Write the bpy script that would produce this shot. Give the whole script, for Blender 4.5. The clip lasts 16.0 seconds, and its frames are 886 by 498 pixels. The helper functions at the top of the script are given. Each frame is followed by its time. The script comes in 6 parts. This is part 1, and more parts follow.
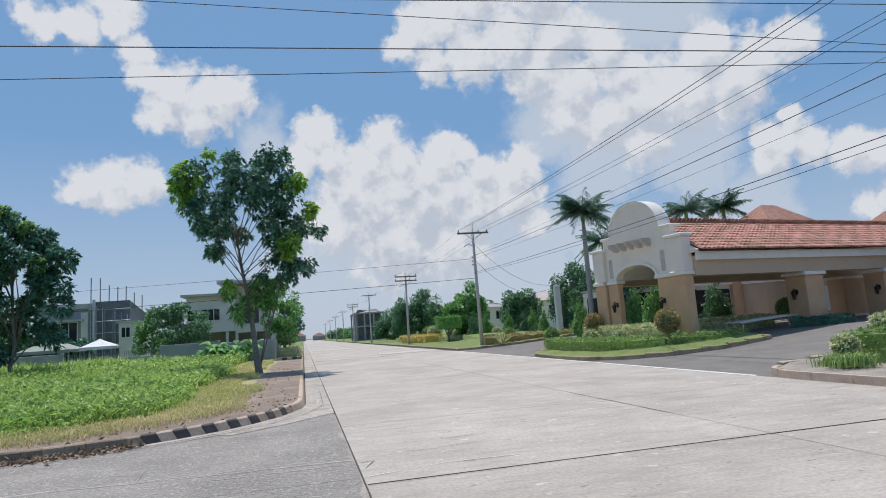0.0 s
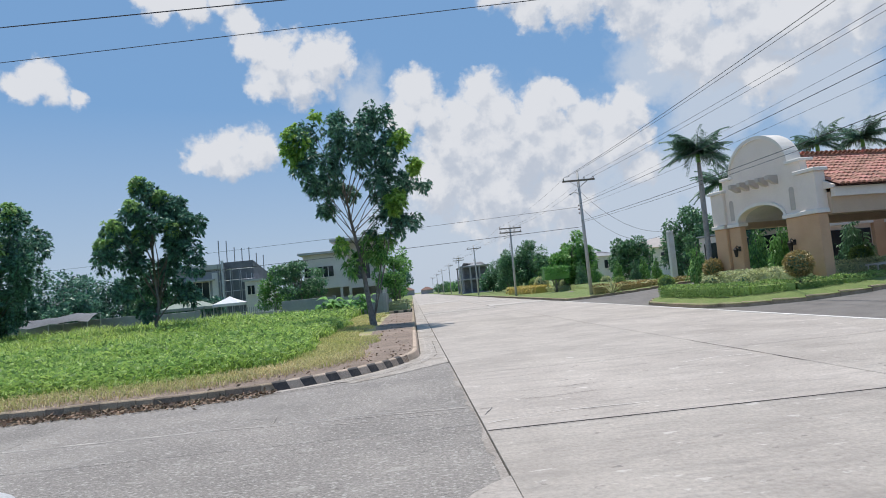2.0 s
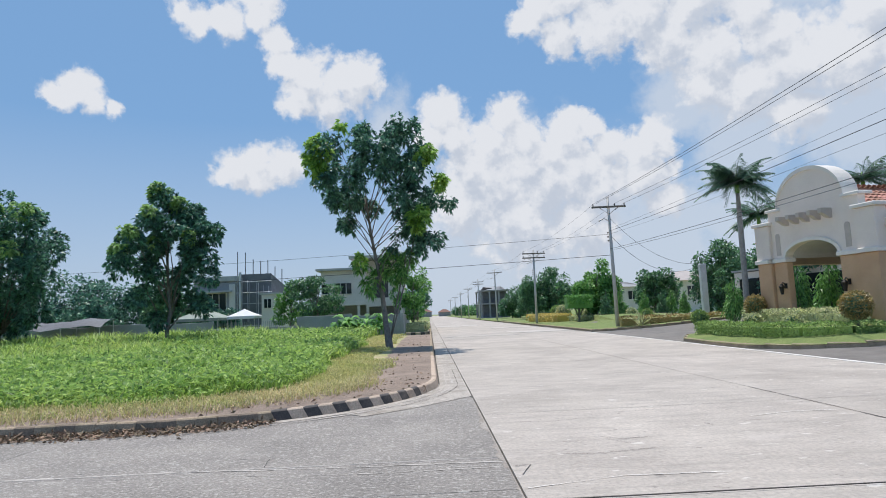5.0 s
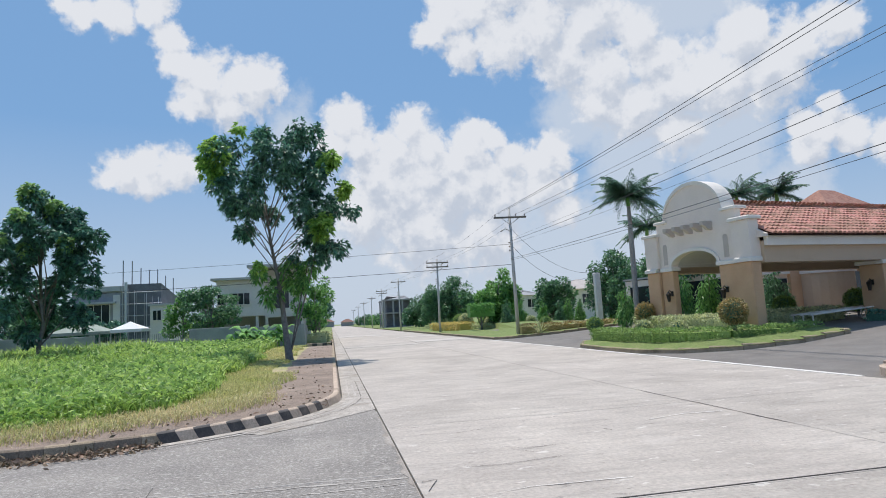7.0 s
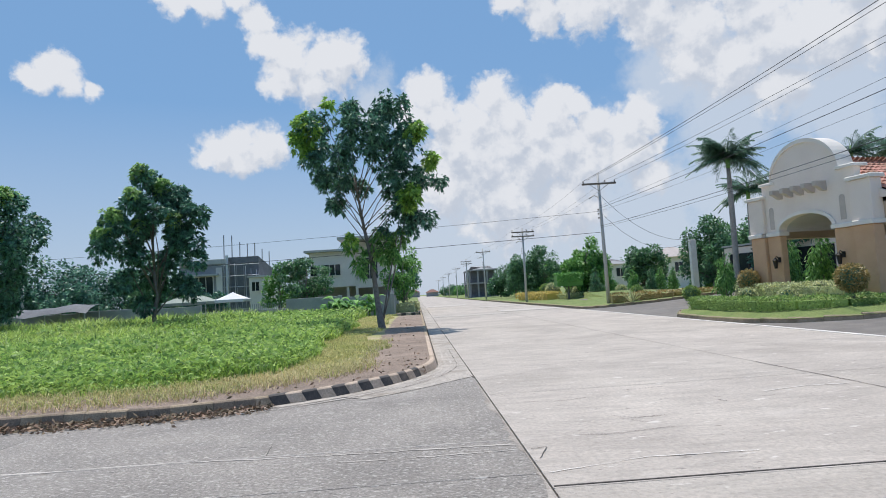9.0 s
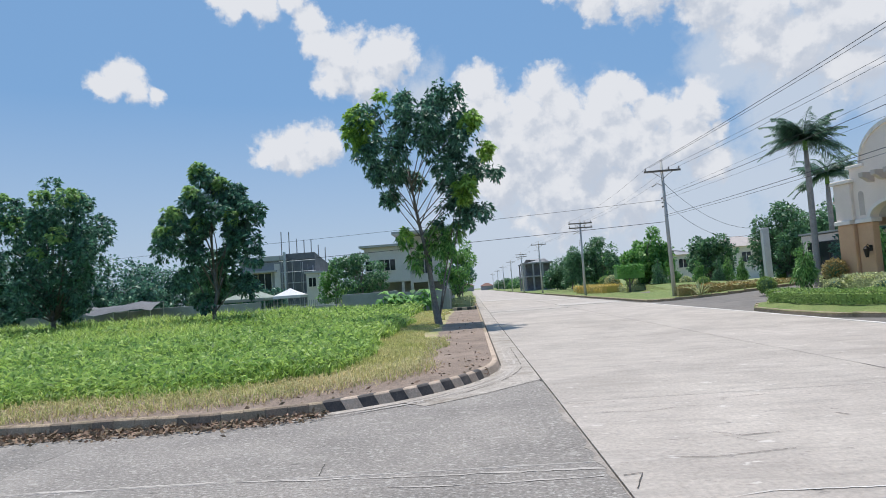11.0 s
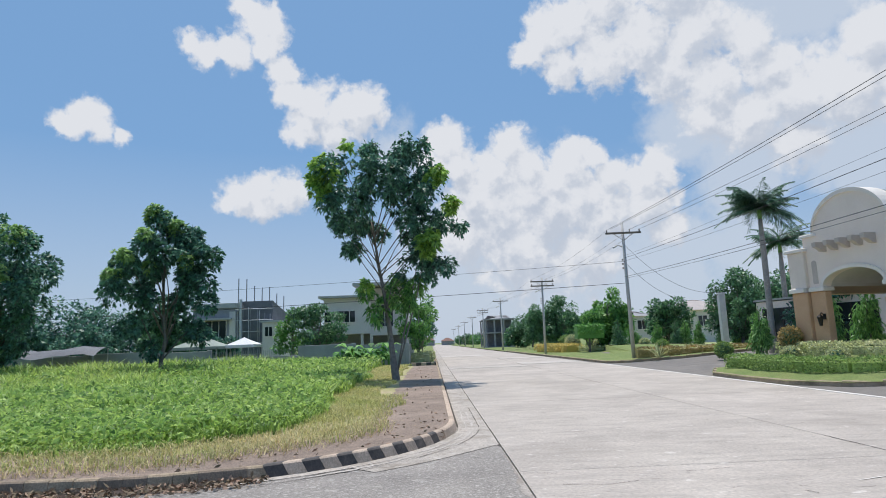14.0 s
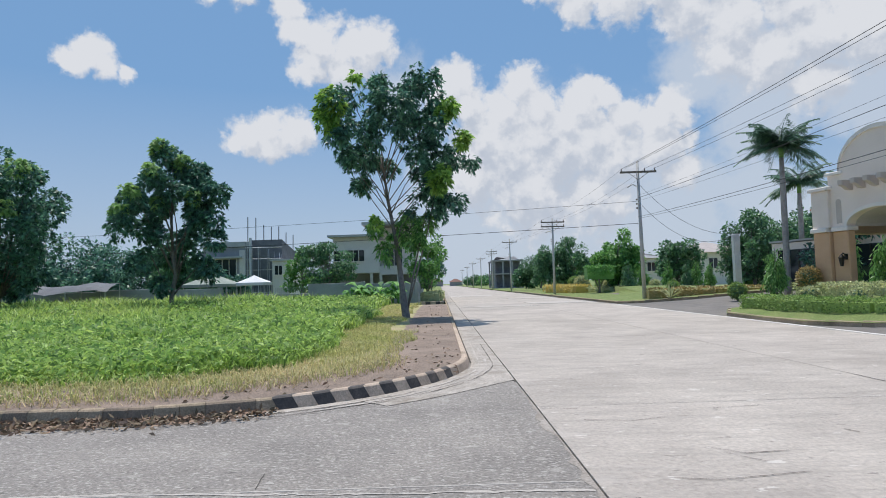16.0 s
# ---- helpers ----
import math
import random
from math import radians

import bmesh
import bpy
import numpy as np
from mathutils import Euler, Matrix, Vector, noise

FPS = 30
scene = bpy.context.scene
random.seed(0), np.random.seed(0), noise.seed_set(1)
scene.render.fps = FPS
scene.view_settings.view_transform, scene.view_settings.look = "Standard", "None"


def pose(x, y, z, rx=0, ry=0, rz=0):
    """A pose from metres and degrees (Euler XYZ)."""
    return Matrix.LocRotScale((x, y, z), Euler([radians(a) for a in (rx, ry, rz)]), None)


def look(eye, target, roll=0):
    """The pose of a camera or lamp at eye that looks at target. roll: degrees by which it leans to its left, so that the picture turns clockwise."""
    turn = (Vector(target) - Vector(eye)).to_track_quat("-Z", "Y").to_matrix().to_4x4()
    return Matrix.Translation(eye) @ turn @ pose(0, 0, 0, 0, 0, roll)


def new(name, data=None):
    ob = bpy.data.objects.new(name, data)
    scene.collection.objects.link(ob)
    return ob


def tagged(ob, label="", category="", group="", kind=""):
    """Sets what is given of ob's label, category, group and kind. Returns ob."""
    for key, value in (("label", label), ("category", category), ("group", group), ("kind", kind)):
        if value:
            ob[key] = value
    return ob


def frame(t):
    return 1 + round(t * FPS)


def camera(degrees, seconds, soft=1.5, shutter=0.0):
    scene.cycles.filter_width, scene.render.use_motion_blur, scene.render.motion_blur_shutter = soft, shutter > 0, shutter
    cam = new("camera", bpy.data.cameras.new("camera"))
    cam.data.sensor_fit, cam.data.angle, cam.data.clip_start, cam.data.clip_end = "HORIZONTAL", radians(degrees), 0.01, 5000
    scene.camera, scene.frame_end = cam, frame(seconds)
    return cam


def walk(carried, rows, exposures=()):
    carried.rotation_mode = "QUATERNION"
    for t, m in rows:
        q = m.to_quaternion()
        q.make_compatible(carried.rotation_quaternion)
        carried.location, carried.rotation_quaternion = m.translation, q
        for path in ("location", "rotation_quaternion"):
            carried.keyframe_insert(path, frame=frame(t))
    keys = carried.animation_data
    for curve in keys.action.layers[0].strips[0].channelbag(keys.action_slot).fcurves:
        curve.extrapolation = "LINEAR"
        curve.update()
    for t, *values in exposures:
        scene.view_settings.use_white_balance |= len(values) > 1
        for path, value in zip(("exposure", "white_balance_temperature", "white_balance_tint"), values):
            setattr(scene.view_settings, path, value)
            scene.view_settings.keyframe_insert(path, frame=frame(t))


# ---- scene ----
cam = camera(71.4, 16.0, 0.95)
PATH = [
    (0, (0.017, 2.101, 1.583), (0.47, 4.032, 1.839), -4.1),
    (0.5, (0.011, 2.086, 1.589), (0.43, 4.026, 1.833), -4.1),
    (1, (-0.058, 2.094, 1.575), (0.257, 4.057, 1.792), -4.1),
    (1.5, (-0.065, 2.137, 1.553), (0.196, 4.116, 1.691), -5.1),
    (2, (-0.058, 2.269, 1.541), (0.055, 4.262, 1.673), -5.4),
    (2.2, (-0.018, 2.319, 1.539), (0.062, 4.313, 1.671), -5.7),
    (2.5, (-0.002, 2.442, 1.547), (0.029, 4.441, 1.6), -6.1),
    (3, (-0.007, 2.579, 1.538), (0.041, 4.578, 1.553), -2.4),
    (3.5, (-0.13, 2.87, 1.557), (0.111, 4.855, 1.593), -5.2),
    (4, (-0.166, 3.209, 1.546), (-0.132, 5.203, 1.695), -5.7),
    (4.5, (-0.083, 3.451, 1.561), (-0.3, 5.43, 1.754), -4.3),
    (5, (-0.159, 3.64, 1.579), (-0.105, 5.628, 1.788), -2.5),
    (5.2, (-0.128, 3.669, 1.585), (0.099, 5.644, 1.8), -4.0),
    (7.5, (-0.199, 3.893, 1.602), (0.167, 5.847, 1.825), -3.2),
    (8, (-0.275, 3.928, 1.603), (0.002, 5.896, 1.824), -3.8),
    (8.5, (-0.328, 3.886, 1.582), (-0.131, 5.869, 1.753), -4.2),
    (8.7, (-0.345, 3.92, 1.565), (-0.213, 5.91, 1.71), -3.6),
    (10.8, (-0.493, 4.714, 1.636), (-0.482, 6.709, 1.775), -3.1),
    (11, (-0.492, 4.828, 1.632), (-0.573, 6.822, 1.766), -4.0),
    (11.5, (-0.49, 5.025, 1.664), (-0.746, 6.999, 1.856), -5.4),
    (12, (-0.426, 5.116, 1.647), (-0.557, 7.105, 1.806), -4.3),
    (12.5, (-0.456, 5.191, 1.67), (-0.375, 7.173, 1.923), -3.7),
    (13, (-0.493, 5.223, 1.671), (-0.407, 7.2, 1.962), -3.7),
    (13.5, (-0.481, 5.212, 1.684), (-0.376, 7.189, 1.965), -3.3),
    (14, (-0.453, 5.198, 1.671), (-0.405, 7.175, 1.971), -2.2),
    (14.5, (-0.404, 5.236, 1.654), (-0.416, 7.223, 1.88), -3.8),
    (15, (-0.438, 5.391, 1.666), (-0.371, 7.373, 1.921), -2.7),
    (15.5, (-0.533, 5.558, 1.645), (-0.405, 7.546, 1.826), -3.2),
    (16, (-0.547, 5.726, 1.547), (-0.533, 7.722, 1.66), -1.7),
]
walk(cam, [(t, look(eye, target, roll)) for t, eye, target, roll in PATH],
     [(0.0, 0.0), (1.5, 0.04), (2.4, 0.1), (3.1, 0.22), (4.0, 0.14), (8.0, 0.13), (14.0, 0.1), (14.7, 0.04), (16.0, 0.04)])

# ---- sky, sun and exposure ----
SUN = Vector((-0.045, 0.27, 0.955)).normalized()
sun = new("sun", bpy.data.lights.new("sun", "SUN"))
sun.data.energy, sun.data.angle, sun.data.color = 3.6, radians(0.6), (1.0, 0.95, 0.88)
sun.matrix_world = look(SUN * 50, (0, 0, 0))
scene.view_settings.exposure = 0.0


def bearing(az, el):
    a, e = radians(az), radians(el)
    return Vector((math.sin(a) * math.cos(e), math.cos(a) * math.cos(e), math.sin(e)))


# heaps of cumulus: bearing, elevation, radius in degrees
CLOUD_LEFT = [(-30.8, 18.4, 1.2), (-29.7, 19.1, 1.4), (-28.4, 18.2, 1.1), (-27.0, 17.9, 0.7)]
CLOUD_CHAIN = [(-21.7, 26.1, 1.0), (-20.3, 25.5, 1.4), (-17.6, 26.0, 1.6), (-16.7, 29.5, 1.3), (-15.4, 28.4, 1.8), (-14.9, 26.7, 1.5), (-13.1, 24.4, 1.4), (-12.8, 22.6, 1.6), (-10.4, 21.5, 2.3), (-7.1, 21.1, 2.3), (-5.6, 21.7, 1.9), (-8.6, 19.3, 1.9), (-11.3, 20.0, 1.8)]
CLOUD_MID = [(-18.3, 12.9, 1.0), (-17.0, 13.6, 1.6), (-15.1, 14.0, 1.6), (-13.0, 14.1, 1.8), (-11.8, 13.7, 1.1), (-15.1, 12.9, 1.5)]
CLOUD_MAIN = [(2.1, 18.3, 1.9), (0.9, 16.3, 1.7), (3.4, 16.1, 2.0), (8.1, 17.5, 2.0), (6.6, 15.7, 2.1), (9.5, 15.6, 2.1), (13.8, 16.0, 1.9), (15.9, 16.1, 1.1), (12.3, 14.7, 2.1), (17.5, 14.3, 1.7), (21.6, 15.0, 1.6), (19.6, 13.9, 1.9), (22.0, 13.5, 1.2), (22.5, 12.0, 0.9),
              (4.5, 13.5, 2.8), (10.2, 13.2, 2.8), (14.6, 12.8, 2.6), (6.3, 11.8, 3.9), (11.5, 11.3, 3.5), (16.6, 10.8, 3.1), (20.2, 11.4, 2.1), (3.5, 10.2, 3.2), (8.6, 8.0, 4.1), (14.3, 7.5, 3.5), (21.9, 9.1, 1.6)]
CLOUD_BANK = [(10.4, 25.5, 1.4), (12.1, 27.3, 2.0), (14.9, 27.9, 2.5), (13.4, 24.2, 1.8), (17.6, 24.5, 2.6), (20.8, 25.4, 2.9), (23.0, 22.6, 2.5), (26.0, 25.3, 3.1), (26.7, 21.0, 2.9), (29.7, 23.5, 2.3), (31.0, 21.2, 2.2), (25.5, 18.1, 2.0), (28.9, 17.3, 2.7), (32.6, 18.7, 3.0),
              (36.0, 18.5, 3.2), (40.2, 18.4, 2.8), (38.4, 21.5, 2.4), (44.8, 20.8, 1.8), (42.3, 20.3, 2.1), (32.5, 15.1, 2.2), (24.0, 29.5, 3.5), (18.0, 29.5, 3.0)]
CLOUD_RIGHT = [(41.9, 14.0, 1.3), (43.4, 13.0, 1.7), (42.5, 12.1, 1.7), (45.0, 12.1, 1.5), (47.5, 11.6, 1.6), (49.1, 11.0, 1.6), (43.9, 15.3, 0.9), (48.2, 7.2, 1.0), (49.3, 7.2, 1.1)]
CUMULUS = CLOUD_LEFT + CLOUD_CHAIN + CLOUD_MID + CLOUD_MAIN + CLOUD_BANK + CLOUD_RIGHT
VEILS = [(29.0, 15.0, 5.5), (36.0, 14.0, 5.5), (24.0, 17.5, 4.0), (4.0, 5.0, 9.5), (13.0, 5.0, 9.5), (21.0, 4.0, 8.0), (29.0, 4.0, 6.0), (-3.0, 17.5, 3.0), (34.0, 27.0, 7.0), (40.0, 8.0, 5.0)]


def cloud_group():
    """Depth of the heaped clouds and of the thin veils along a direction."""
    g = bpy.data.node_groups.new("cloud_density", "ShaderNodeTree")
    g.interface.new_socket("Direction", in_out="INPUT", socket_type="NodeSocketVector")
    g.interface.new_socket("Heap", in_out="OUTPUT", socket_type="NodeSocketFloat")
    g.interface.new_socket("Veil", in_out="OUTPUT", socket_type="NodeSocketFloat")
    n, l = g.nodes, g.links
    gin, gout = n.new("NodeGroupInput"), n.new("NodeGroupOutput")

    def noise_at(scale, detail, rough, source=None):
        t = n.new("ShaderNodeTexNoise")
        t.inputs["Scale"].default_value, t.inputs["Detail"].default_value, t.inputs["Roughness"].default_value = scale, detail, rough
        l.new(source or gin.outputs[0], t.inputs["Vector"])
        return t

    def math_node(op, a, b, c=None):
        m = n.new("ShaderNodeMath"); m.operation = op
        for i, v in enumerate((a, b, c)):
            if v is None:
                continue
            if hasattr(v, "is_linked"):
                l.new(v, m.inputs[i])
            else:
                m.inputs[i].default_value = v
        return m.outputs[0]
    big = noise_at(17, 6, 0.6)
    sub = n.new("ShaderNodeVectorMath"); sub.operation = "SUBTRACT"; sub.inputs[1].default_value = (0.5, 0.5, 0.5)
    l.new(big.outputs["Color"], sub.inputs[0])
    mul = n.new("ShaderNodeVectorMath"); mul.operation = "SCALE"; mul.inputs["Scale"].default_value = 0.045
    l.new(sub.outputs[0], mul.inputs[0])
    add = n.new("ShaderNodeVectorMath"); add.operation = "ADD"
    l.new(gin.outputs[0], add.inputs[0]); l.new(mul.outputs[0], add.inputs[1])
    warped = add.outputs[0]

    def heap(blobs, soft, grow):
        last = None
        for az, el, r in blobs:
            far = n.new("ShaderNodeVectorMath"); far.operation = "DISTANCE"; far.inputs[1].default_value = bearing(az, el)
            l.new(warped, far.inputs[0])
            v = math_node("MULTIPLY_ADD", far.outputs["Value"], -1 / (radians(r) * grow), 1.0)
            last = v if last is None else math_node("SMOOTH_MAX", last, v, soft)
        return last
    # rounded puffs at two sizes, and ragged wisps
    puffs = []
    for scale, detail in ((26, 2.0), (62, 2.0)):
        t = n.new("ShaderNodeTexVoronoi"); t.feature = "SMOOTH_F1"
        t.inputs["Scale"].default_value, t.inputs["Detail"].default_value, t.inputs["Roughness"].default_value, t.inputs["Smoothness"].default_value = scale, detail, 0.5, 0.35
        l.new(warped, t.inputs["Vector"])
        puffs.append(t.outputs["Distance"])
    fine = noise_at(70, 7, 0.62)
    d = math_node("MULTIPLY_ADD", puffs[0], -0.42, 0.40)
    d = math_node("MULTIPLY_ADD", puffs[1], -0.20, d)
    d = math_node("MULTIPLY_ADD", fine.outputs["Fac"], 0.62, d)
    d = math_node("ADD", d, -0.16)
    l.new(math_node("ADD", heap(CUMULUS, 0.2, 1.26), d), gout.inputs[0])
    streaks = noise_at(14, 8, 0.6)
    l.new(math_node("MULTIPLY_ADD", streaks.outputs["Fac"], 1.5, math_node("ADD", heap(VEILS, 0.4, 1.3), -0.75)), gout.inputs[1])
    return g


world = bpy.data.worlds.new("sky")
scene.world = world
world.use_nodes = True
wn, wl = world.node_tree.nodes, world.node_tree.links
sky = wn.new("ShaderNodeTexSky")
sky.sky_type, sky.sun_disc = "NISHITA", False
sky.sun_elevation, sky.sun_rotation = math.asin(SUN.z), math.atan2(SUN.x, SUN.y)
sky.air_density, sky.dust_density, sky.ozone_density = 1.0, 1.2, 1.4
SKY_STRENGTH = 0.1
SKY_BLUE = (1.6, 3.55, 6.5, 1)
coord = wn.new("ShaderNodeTexCoord")
clouds = cloud_group()


def clouds_at(offset):
    """The cloud group, read a little to one side of the direction seen."""
    node = wn.new("ShaderNodeGroup"); node.node_tree = clouds
    v = wn.new("ShaderNodeVectorMath"); v.operation = "ADD"; v.inputs[1].default_value = offset
    wl.new(coord.outputs["Generated"], v.inputs[0]); wl.new(v.outputs[0], node.inputs[0])
    return node.outputs


def ranged(value, lo, hi, to_lo=0.0, to_hi=1.0, smooth=True):
    r = wn.new("ShaderNodeMapRange")
    r.interpolation_type = "SMOOTHSTEP" if smooth else "LINEAR"
    for k, x in (("From Min", lo), ("From Max", hi), ("To Min", to_lo), ("To Max", to_hi)):
        r.inputs[k].default_value = x
    wl.new(value, r.inputs["Value"])
    return r.outputs[0]


def combined(op, a, b):
    m = wn.new("ShaderNodeMath"); m.operation = op
    for i, v in enumerate((a, b)):
        if hasattr(v, "is_linked"):
            wl.new(v, m.inputs[i])
        else:
            m.inputs[i].default_value = v
    return m.outputs[0]


def blended(fac, a, b):
    x = wn.new("ShaderNodeMix"); x.data_type = "RGBA"
    for k, v in (("Factor", fac), ("A", a), ("B", b)):
        if hasattr(v, "is_linked"):
            wl.new(v, x.inputs[k])
        else:
            x.inputs[k].default_value = v
    return x.outputs["Result"]


here, near_sun, over = clouds_at((0, 0, 0)), clouds_at((-0.010, 0.0, 0.026)), clouds_at((-0.012, 0.0, 0.06))
# tops towards the sun are bright, what lies beneath thick cloud is grey
slope = combined("SUBTRACT", here[0], near_sun[0])
light = combined("SUBTRACT", ranged(slope, -0.5, 0.5, 0.15, 1.0), ranged(over[0], 0.0, 1.0, 0.0, 0.42))
cloud_colour = blended(ranged(light, -0.2, 0.75), (4.85, 5.35, 6.25, 1), (6.9, 7.1, 7.55, 1))
tone = blended(0.65, sky.outputs[0], SKY_BLUE)
split = wn.new("ShaderNodeSeparateXYZ"); wl.new(coord.outputs["Generated"], split.inputs[0])
low_haze = ranged(split.outputs["Z"], 0.0, 0.30, 0.62, 0.0, False)
thin = combined("MAXIMUM", ranged(here[1], 0.0, 0.62, 0.0, 0.82), low_haze)
tone = blended(thin, tone, (5.4, 6.0, 6.9, 1))
tone = blended(ranged(here[0], -0.04, 0.46), tone, cloud_colour)
background = wn["Background"]
background.inputs["Strength"].default_value = SKY_STRENGTH
wl.new(tone, background.inputs["Color"])

# ---- materials ----


def material(name, a, b, scale=3.0, rough=0.8, bump=0.3, fine=40.0, metal=0.0, stain=None, sheer=0.0, per_piece=0.0, per_island=0.0, height=0.01, contrast=0.2, streak=None, placed=False, chips=None):
    """Two tones mottled at two scales, optional stains, relief and variation from piece to piece."""
    m = bpy.data.materials.new(name)
    m.use_nodes = True
    n, l = m.node_tree.nodes, m.node_tree.links
    p = n["Principled BSDF"]
    tc = n.new("ShaderNodeTexCoord")
    where = n.new("ShaderNodeNewGeometry").outputs["Position"] if placed else tc.outputs["Object"]

    def tex(s, detail=6.0):
        t = n.new("ShaderNodeTexNoise")
        t.inputs["Scale"].default_value, t.inputs["Detail"].default_value, t.inputs["Roughness"].default_value = s, detail, 0.62
        l.new(where, t.inputs["Vector"])
        return t

    def mix(fac, ca, cb):
        x = n.new("ShaderNodeMix"); x.data_type = "RGBA"
        for key, v in (("Factor", fac), ("A", ca), ("B", cb)):
            if hasattr(v, "is_linked"):
                l.new(v, x.inputs[key])
            elif key == "Factor":
                x.inputs[key].default_value = v
            else:
                x.inputs[key].default_value = (*v, 1)
        return x.outputs["Result"]

    def spread(v, lo, hi, top=1.0):
        r = n.new("ShaderNodeMapRange")
        r.inputs["From Min"].default_value, r.inputs["From Max"].default_value, r.inputs["To Max"].default_value = lo, hi, top
        l.new(v, r.inputs["Value"])
        return r.outputs[0]
    big, small = tex(scale), tex(fine)
    col = mix(spread(big.outputs["Fac"], 0.33, 0.67), a, b)
    grain = n.new("ShaderNodeHueSaturation")
    l.new(col, grain.inputs["Color"])
    v = n.new("ShaderNodeMapRange")
    v.inputs["From Min"].default_value, v.inputs["From Max"].default_value, v.inputs["To Min"].default_value, v.inputs["To Max"].default_value = 0.25, 0.75, 1 - contrast, 1 + contrast
    l.new(small.outputs["Fac"], v.inputs["Value"]); l.new(v.outputs[0], grain.inputs["Value"])
    col = grain.outputs[0]
    if stain:
        blot = tex(scale * 0.35, 8.0)
        col = mix(spread(blot.outputs["Fac"], 0.52, 0.72, 0.8), col, stain)
    if streak:
        mp = n.new("ShaderNodeMapping"); mp.inputs["Scale"].default_value = (1.1, 4.5, 1.0)
        l.new(where, mp.inputs["Vector"])
        st = tex(1.0, 9.0)
        l.new(mp.outputs[0], st.inputs["Vector"])
        col = mix(spread(st.outputs["Fac"], 0.48, 0.70, 0.6), col, streak)
    if chips:
        mp = n.new("ShaderNodeMapping"); mp.inputs["Scale"].default_value = (0.5, 1.0, 1.0)
        l.new(where, mp.inputs["Vector"])
        for size, lo, hi, amount, tone in chips:
            ct = tex(size, 5.0)
            l.new(mp.outputs[0], ct.inputs["Vector"])
            col = mix(spread(ct.outputs["Fac"], lo, hi, amount), col, tone)
    for amount, node, out in ((per_piece, "ShaderNodeObjectInfo", "Random"), (per_island, "ShaderNodeNewGeometry", "Random Per Island")):
        if amount:
            o = n.new(node)
            h = n.new("ShaderNodeHueSaturation")
            r = n.new("ShaderNodeMapRange"); r.inputs["To Min"].default_value, r.inputs["To Max"].default_value = 1 - amount, 1 + amount
            l.new(o.outputs[out], r.inputs["Value"]); l.new(r.outputs[0], h.inputs["Value"]); l.new(col, h.inputs["Color"])
            hue = n.new("ShaderNodeMapRange"); hue.inputs["To Min"].default_value, hue.inputs["To Max"].default_value = 0.5 + amount * 0.04, 0.5 - amount * 0.04
            l.new(o.outputs[out], hue.inputs["Value"]); l.new(hue.outputs[0], h.inputs["Hue"])
            col = h.outputs[0]
    l.new(col, p.inputs["Base Color"])
    p.inputs["Roughness"].default_value, p.inputs["Metallic"].default_value = rough, metal
    if bump:
        bn = n.new("ShaderNodeBump"); bn.inputs["Strength"].default_value, bn.inputs["Distance"].default_value = bump, height
        l.new(small.outputs["Fac"], bn.inputs["Height"]); l.new(bn.outputs[0], p.inputs["Normal"])
    if sheer:
        t = n.new("ShaderNodeBsdfTranslucent"); l.new(col, t.inputs["Color"])
        ms = n.new("ShaderNodeMixShader"); ms.inputs[0].default_value = sheer
        l.new(p.outputs[0], ms.inputs[1]); l.new(t.outputs[0], ms.inputs[2])
        l.new(ms.outputs[0], n["Material Output"].inputs["Surface"])
    return m


M_ROAD = material("pale_concrete", (0.535, 0.475, 0.42), (0.40, 0.352, 0.312), 0.55, 0.85, 0.9, 20, stain=(0.345, 0.30, 0.262), per_piece=0.05, contrast=0.24, streak=(0.315, 0.28, 0.25), placed=True, height=0.025, chips=((9.0, 0.635, 0.68, 0.7, (0.22, 0.195, 0.174)), (6.0, 0.63, 0.67, 0.75, (0.68, 0.63, 0.58)), (1.3, 0.60, 0.66, 0.3, (0.62, 0.56, 0.51))))
M_SIDE = material("grey_concrete", (0.325, 0.292, 0.262), (0.225, 0.203, 0.184), 0.7, 0.85, 1.0, 34, stain=(0.385, 0.35, 0.315), per_piece=0.05, height=0.02, contrast=0.6, streak=(0.25, 0.227, 0.205), placed=True, chips=((14.0, 0.60, 0.66, 0.75, (0.52, 0.48, 0.44)), (4.0, 0.62, 0.67, 0.55, (0.47, 0.43, 0.39)), (9.0, 0.64, 0.69, 0.7, (0.11, 0.10, 0.09)), (34.0, 0.565, 0.62, 0.75, (0.58, 0.54, 0.50)), (26.0, 0.60, 0.65, 0.6, (0.12, 0.108, 0.098))))
M_JOINT = material("joint_filler", (0.06, 0.052, 0.046), (0.11, 0.096, 0.085), 3, 0.9, 0.3)
M_GUTTER = material("gutter_concrete", (0.50, 0.445, 0.395), (0.33, 0.29, 0.25), 1.9, 0.85, 0.7, 35, stain=(0.22, 0.18, 0.14), contrast=0.45, placed=True, chips=((7.0, 0.58, 0.64, 0.6, (0.60, 0.55, 0.50)), (12.0, 0.62, 0.67, 0.7, (0.15, 0.12, 0.095))))
M_DRIVE = material("drive_asphalt", (0.165, 0.148, 0.135), (0.215, 0.195, 0.178), 1.2, 0.85, 0.6, 60, stain=(0.25, 0.225, 0.2))
M_KERB = material("kerb_concrete", (0.44, 0.335, 0.235), (0.29, 0.225, 0.15), 4, 0.85, 0.5, 45, stain=(0.15, 0.125, 0.075), placed=True, contrast=0.45)
M_KERB_WHITE = material("kerb_white_paint", (0.60, 0.465, 0.36), (0.47, 0.36, 0.275), 5, 0.75, 0.4, 45, stain=(0.30, 0.22, 0.16), placed=True, contrast=0.35)
